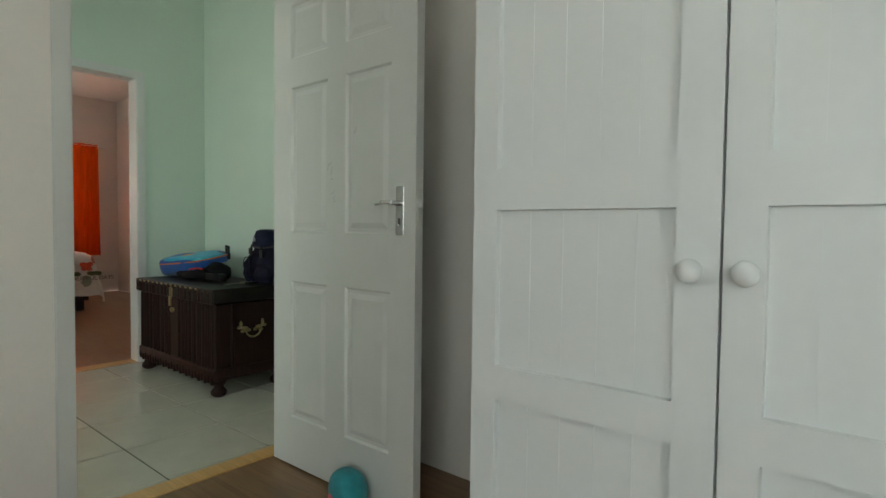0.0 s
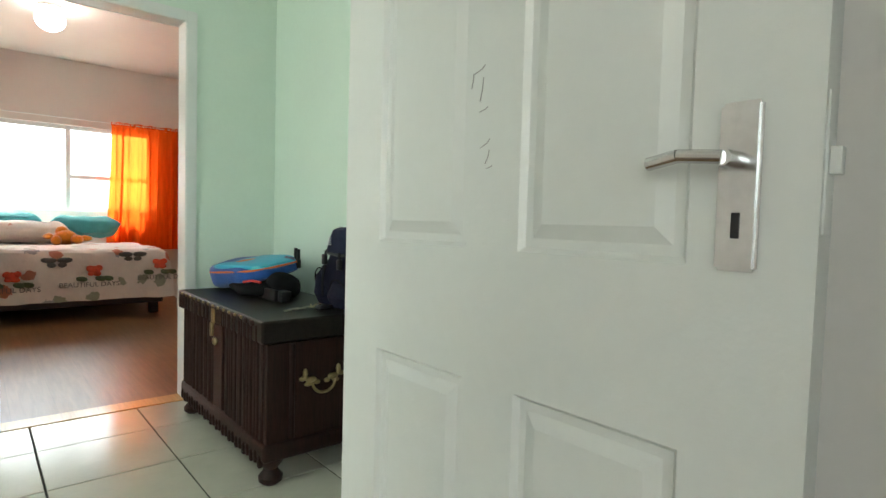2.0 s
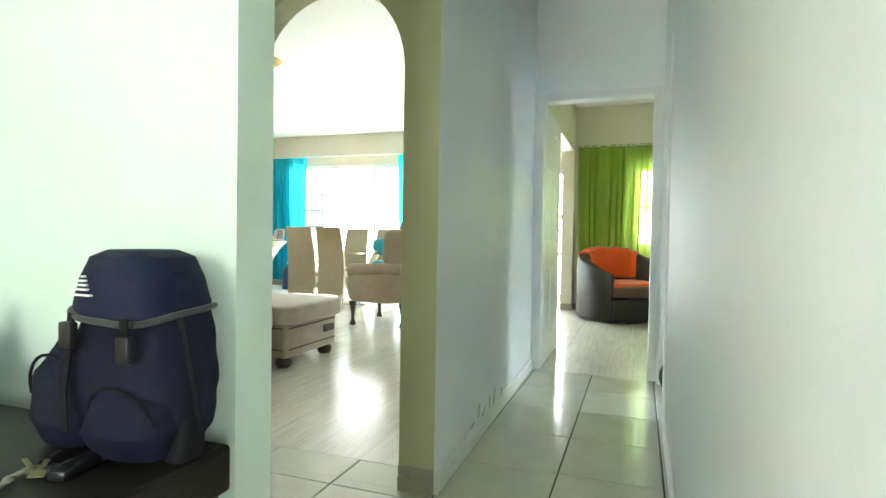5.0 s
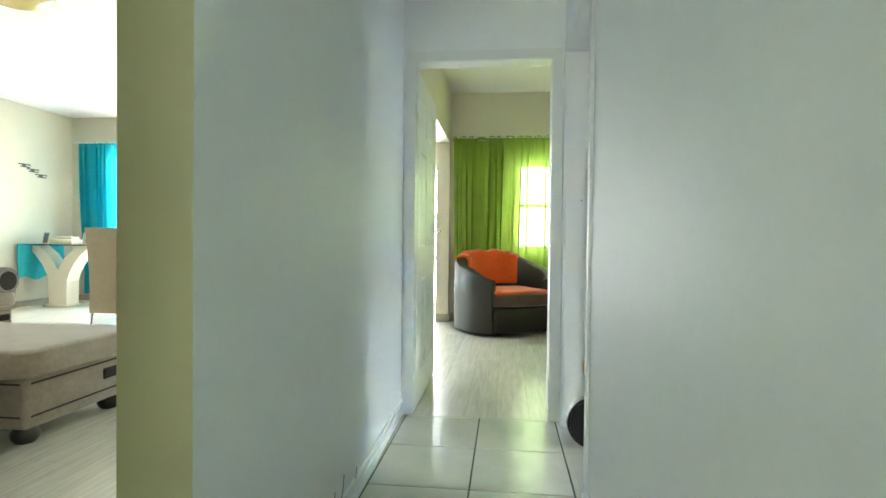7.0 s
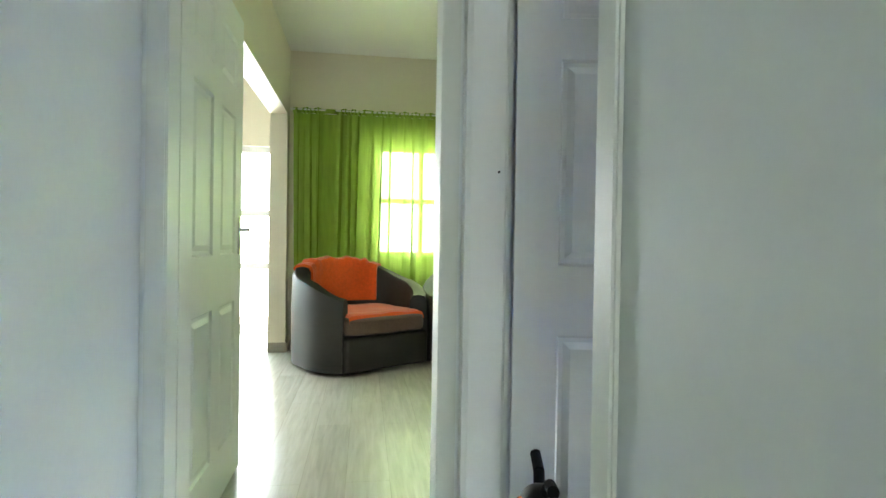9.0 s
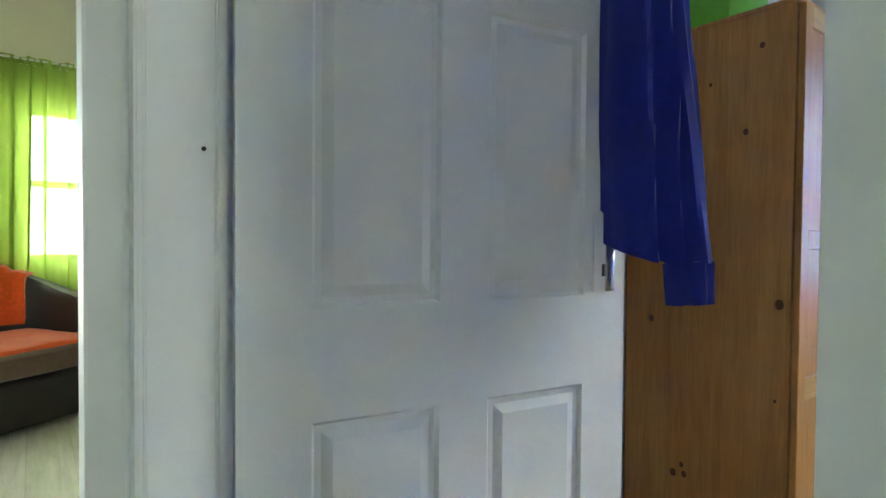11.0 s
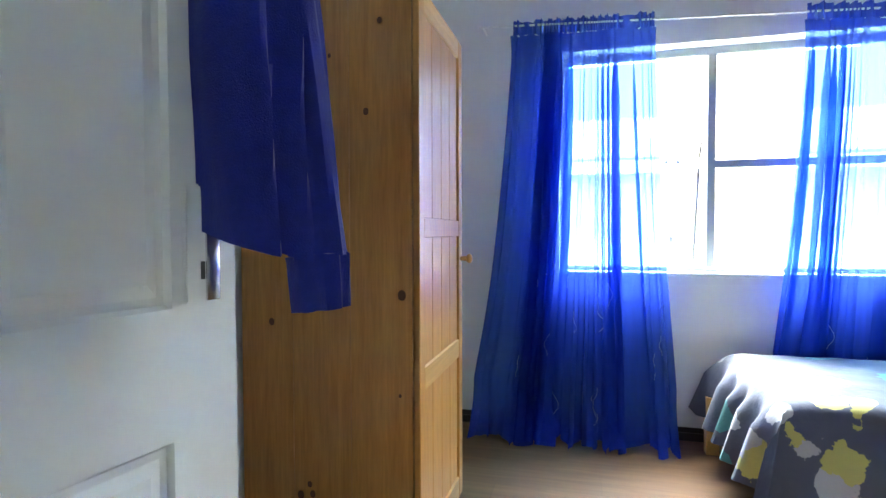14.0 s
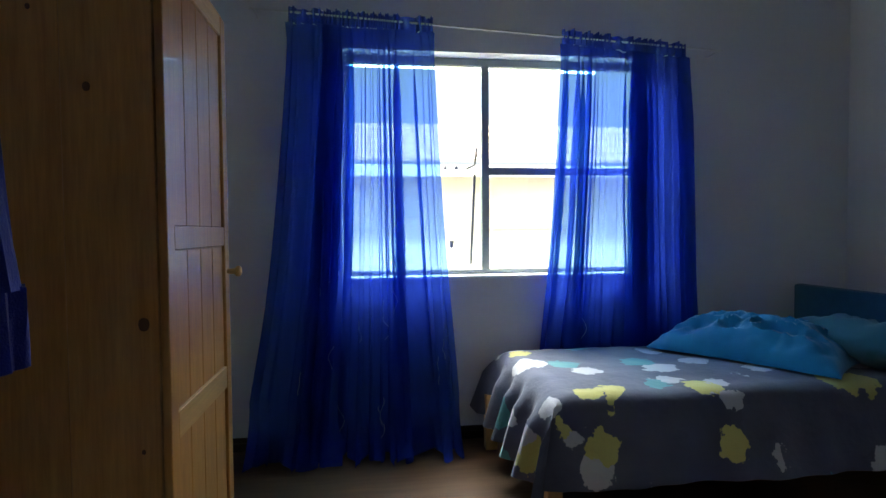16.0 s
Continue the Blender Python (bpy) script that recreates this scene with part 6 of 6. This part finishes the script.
def blue_bed():
    x0, x1, y0, y1 = -0.06, 0.80, 2.50, 4.25
    th = thing("bed", ((x0 + x1) / 2, (y0 + y1) / 2, 0), "single pine bed with a slate blue splashed quilt", "bed")
    part("base", boxes((x0 + 0.10, x1, y0, y1 - 0.10, 0.19, 0.27), bev=0.008), FOOT, th, "dark bed base")
    part("mattress", boxes((x0 + 0.02, x1 - 0.005, y0, y1 - 0.03, 0.272, 0.465), bev=0.05, seg=3), BLUEWHITE, th, "", True)
    part("quilt", drape(x0, x1 - 0.01, y0 + 0.02, y1 - 0.03, 0.505, (0.285, 0.02, 0.0, 0.30), 0.022, 0.06, 0.075, 0.055, 34, 5, 0.014, True), QUILT_B, th, "slate quilt with white, yellow and teal splashes", True)
    for x, y in ((x0 + 0.08, y0 + 0.05), (x1 - 0.04, y0 + 0.05), (x0 + 0.10, y1 - 0.06), (x1 - 0.03, y1 + 0.02)):
        part("leg", boxes((x - 0.03, x + 0.03, y - 0.03, y + 0.03, 0.0, 0.28), bev=0.004), PINEX, th, "square pine leg")
    part("headboard", boxes((x0, x1 + 0.06, y0 - 0.06, y0 - 0.005, 0.15, 0.80), bev=0.015), HEADBOARD, th, "teal covered headboard", True)


blue_bed()
def satin_pillow(c, a, b, high, turn, m, label):
    """A soft pillow lying flat: thin drawn-out corners, rumpled top."""
    bm = bmesh.new()
    n, k = 56, 40
    M = pose(*c, 0, 0, turn)
    sides = []
    for top in (True, False):
        rows = []
        for j in range(k + 1):
            v = 2 * j / k - 1
            row = []
            for i in range(n + 1):
                u = 2 * i / n - 1
                x, y = a * u * (1 - 0.07 * (1 - v * v)), b * v * (1 - 0.09 * (1 - u * u))
                full = max(0.0, (1 - abs(u) ** 3) * (1 - abs(v) ** 3)) ** 0.6
                z = 0.004
                if top:
                    crush = 1 - 2 * abs(noise.noise(Vector((x * 7 + y * 4, y * 11 - x * 5, 2.3))))
                    fine = 1 - 2 * abs(noise.noise(Vector((x * 17 - y * 9, y * 21 + x * 6, 7.1))))
                    z = 0.010 + high * full * (0.74 + 0.26 * crush) + 0.018 * full ** 0.5 * fine
                row.append(bm.verts.new(M @ Vector((x, y, z))))
            rows.append(row)
        for ra, rb in zip(rows, rows[1:]):
            for i in range(n):
                bm.faces.new((ra[i], ra[i + 1], rb[i + 1], rb[i]))
        sides.append(rows)
    up, low = sides
    for e, f in ((up[0], low[0]), (up[-1], low[-1]), ([q[0] for q in up], [q[0] for q in low]), ([q[-1] for q in up], [q[-1] for q in low])):
        for i in range(len(e) - 1):
            bm.faces.new((e[i], e[i + 1], f[i + 1], f[i]))
    return solo("pillow", bm, m, label, "pillow", smooth=True)


satin_pillow((0.45, 3.04, 0.512), 0.41, 0.27, 0.175, 33, PILLOW_B, "shiny bright blue satin pillow on the quilt")
pillow("pillow", (0.22, 2.68, 0.600), (0.30, 0.19, 0.09), (12, 0, 0), PILLOW_D, "dark teal pillow against the headboard", 9)


def ride_on():
    th = thing("ride_on_toy", (-2.070, 5.33, 0), "black child's ride-on motorbike with amber reflectors", "toy")
    for x in (-2.18, -1.81):
        bm = bmesh.new()
        cyl(bm, (x, 5.28, 0.13), (x, 5.36, 0.13), 0.13, 0.13, 28)
        bmesh.ops.bevel(bm, geom=[e for e in bm.edges if e.calc_length() > 0.02], offset=0.015, segments=2, affect="EDGES")
        part("wheel", bm, BLACKPL, th, "", True)
    bm = bmesh.new()
    puff(bm, (-2.020, 5.32, 0.29), (0.19, 0.055, 0.085), 0.7, 28, 14)
    puff(bm, (-2.170, 5.32, 0.36), (0.055, 0.05, 0.10), 0.8, 22, 12)
    part("body", bm, BLACKPL, th, "", True)
    bm = bmesh.new()
    tube(bm, [(-2.170, 5.32, 0.42), (-2.160, 5.28, 0.475), (-2.180, 5.20, 0.495)], 0.014, 10)
    tube(bm, [(-2.170, 5.32, 0.42), (-2.160, 5.36, 0.475), (-2.150, 5.42, 0.495)], 0.014, 10)
    part("handlebar", bm, BLACK, th, "", True)
    bm = bmesh.new()
    puff(bm, (-2.223, 5.30, 0.40), (0.010, 0.028, 0.042), 0.9, 18, 10)
    part("reflector", bm, REFLECT, th, "amber lamp disc", True)
    for y, z in ((5.345, 0.335), (5.31, 0.315)):
        bm = bmesh.new()
        puff(bm, (-2.13, y, z), (0.008, 0.010, 0.013), 0.9, 12, 8)
        part("reflector", bm, REFLECTW, th, "pale dot", True)


ride_on()


# ---- outside the blue bedroom ----
def neighbour():
    th = thing("neighbour_house", (7.0, 3, -0.3), "cream rendered house with a tiled roof beyond the yard", "house")
    part("wall", boxes((6.6, 9.5, -6, 12, -0.3, 2.05)), FACADE, th, "cream rendered wall")
    part("fascia", boxes((6.15, 6.25, -6.3, 12.3, 1.93, 2.10)), ALU, th)
    bm = bmesh.new()
    for i in range(5):
        for j in range(100):
            y = -6.3 + j * 0.186
            x, z = 6.15 + i * 0.34, 2.12 + i * 0.17
            pts = []
            for k in range(6):
                a = math.pi * k / 5
                pts.append((y + 0.093 - 0.093 * math.cos(a), 0.045 * math.sin(a)))
            fr = [bm.verts.new((x, yy, z + zz + 0.03)) for yy, zz in pts]
            bk = [bm.verts.new((x + 0.40, yy, z + zz + 0.20)) for yy, zz in pts]
            for k in range(5):
                bm.faces.new((fr[k], fr[k + 1], bk[k + 1], bk[k]))
            bm.faces.new(fr)
    tagged(part("roof", bm, ROOFTILE, th, "brown clay roof tiles"), kind="stuff")
    bm = bmesh.new()
    puff(bm, (6.57, 4.25, 1.42), (0.05, 0.10, 0.08), 0.9, 16, 8)
    part("wall_light", bm, ALU, th, "round bulkhead light", True)
    for y in (2.2, 5.5):
        part("ledge", boxes((6.54, 6.60, y - 0.9, y + 0.9, 1.15, 1.19)), ALU, th)
    bm = bmesh.new()
    for i in range(4):
        for j in range(46):
            y = -6 + j * 0.4 + (0.2 if i % 2 else 0)
            box(bm, 5.2, 5.35, y + 0.006, y + 0.394, -0.3 + i * 0.2 + 0.005, -0.3 + i * 0.2 + 0.195)
    solo("garden_wall", bm, BLOCKWALL, "grey concrete block garden wall in the yard", "wall", kind="structure")


neighbour()

# ---- floor tiles, one object each ----
def tiles():
    me_cache = {}
    x0, y0, p, q, g = -2.755, 4.334, 0.425, 0.4475, 0.0035

    def tile(par, xa, xb, ya, yb):
        w, d = round(xb - xa, 3), round(yb - ya, 3)
        if w < 0.008 or d < 0.008:
            return
        if (w, d) not in me_cache:
            bm = boxes((0, w, 0, d, -0.006, 0.0), bev=0.0015, seg=1)
            me = bpy.data.meshes.new("tile")
            bm.to_mesh(me)
            bm.free()
            me.materials.append(TILE)
            me_cache[(w, d)] = me
        ob = new("tile", me_cache[(w, d)])
        ob.parent = par
        ob.location = (xa, ya, random.uniform(-0.0004, 0.0004))
    for i in range(-5, 3):
        for j in range(-13, 5):
            xa, xb, ya, yb = x0 + p * i + g, x0 + p * (i + 1) - g, y0 + q * j + g, y0 + q * (j + 1) - g
            for par, X0, X1, Y0, Y1 in ((floor_tiled, XW1, XR0, -0.8, 3.5), (floor_tiled, XW1, XL0, 3.5, 3.695), (floor_pass, XL1 - 0.04, XR0, 3.5, 5.70)):
                a, b, c, d = max(xa, X0), min(xb, X1), max(ya, Y0), min(yb, Y1)
                if b - a > 0.008 and d - c > 0.008:
                    tile(par, a, b, c, d)


tiles()
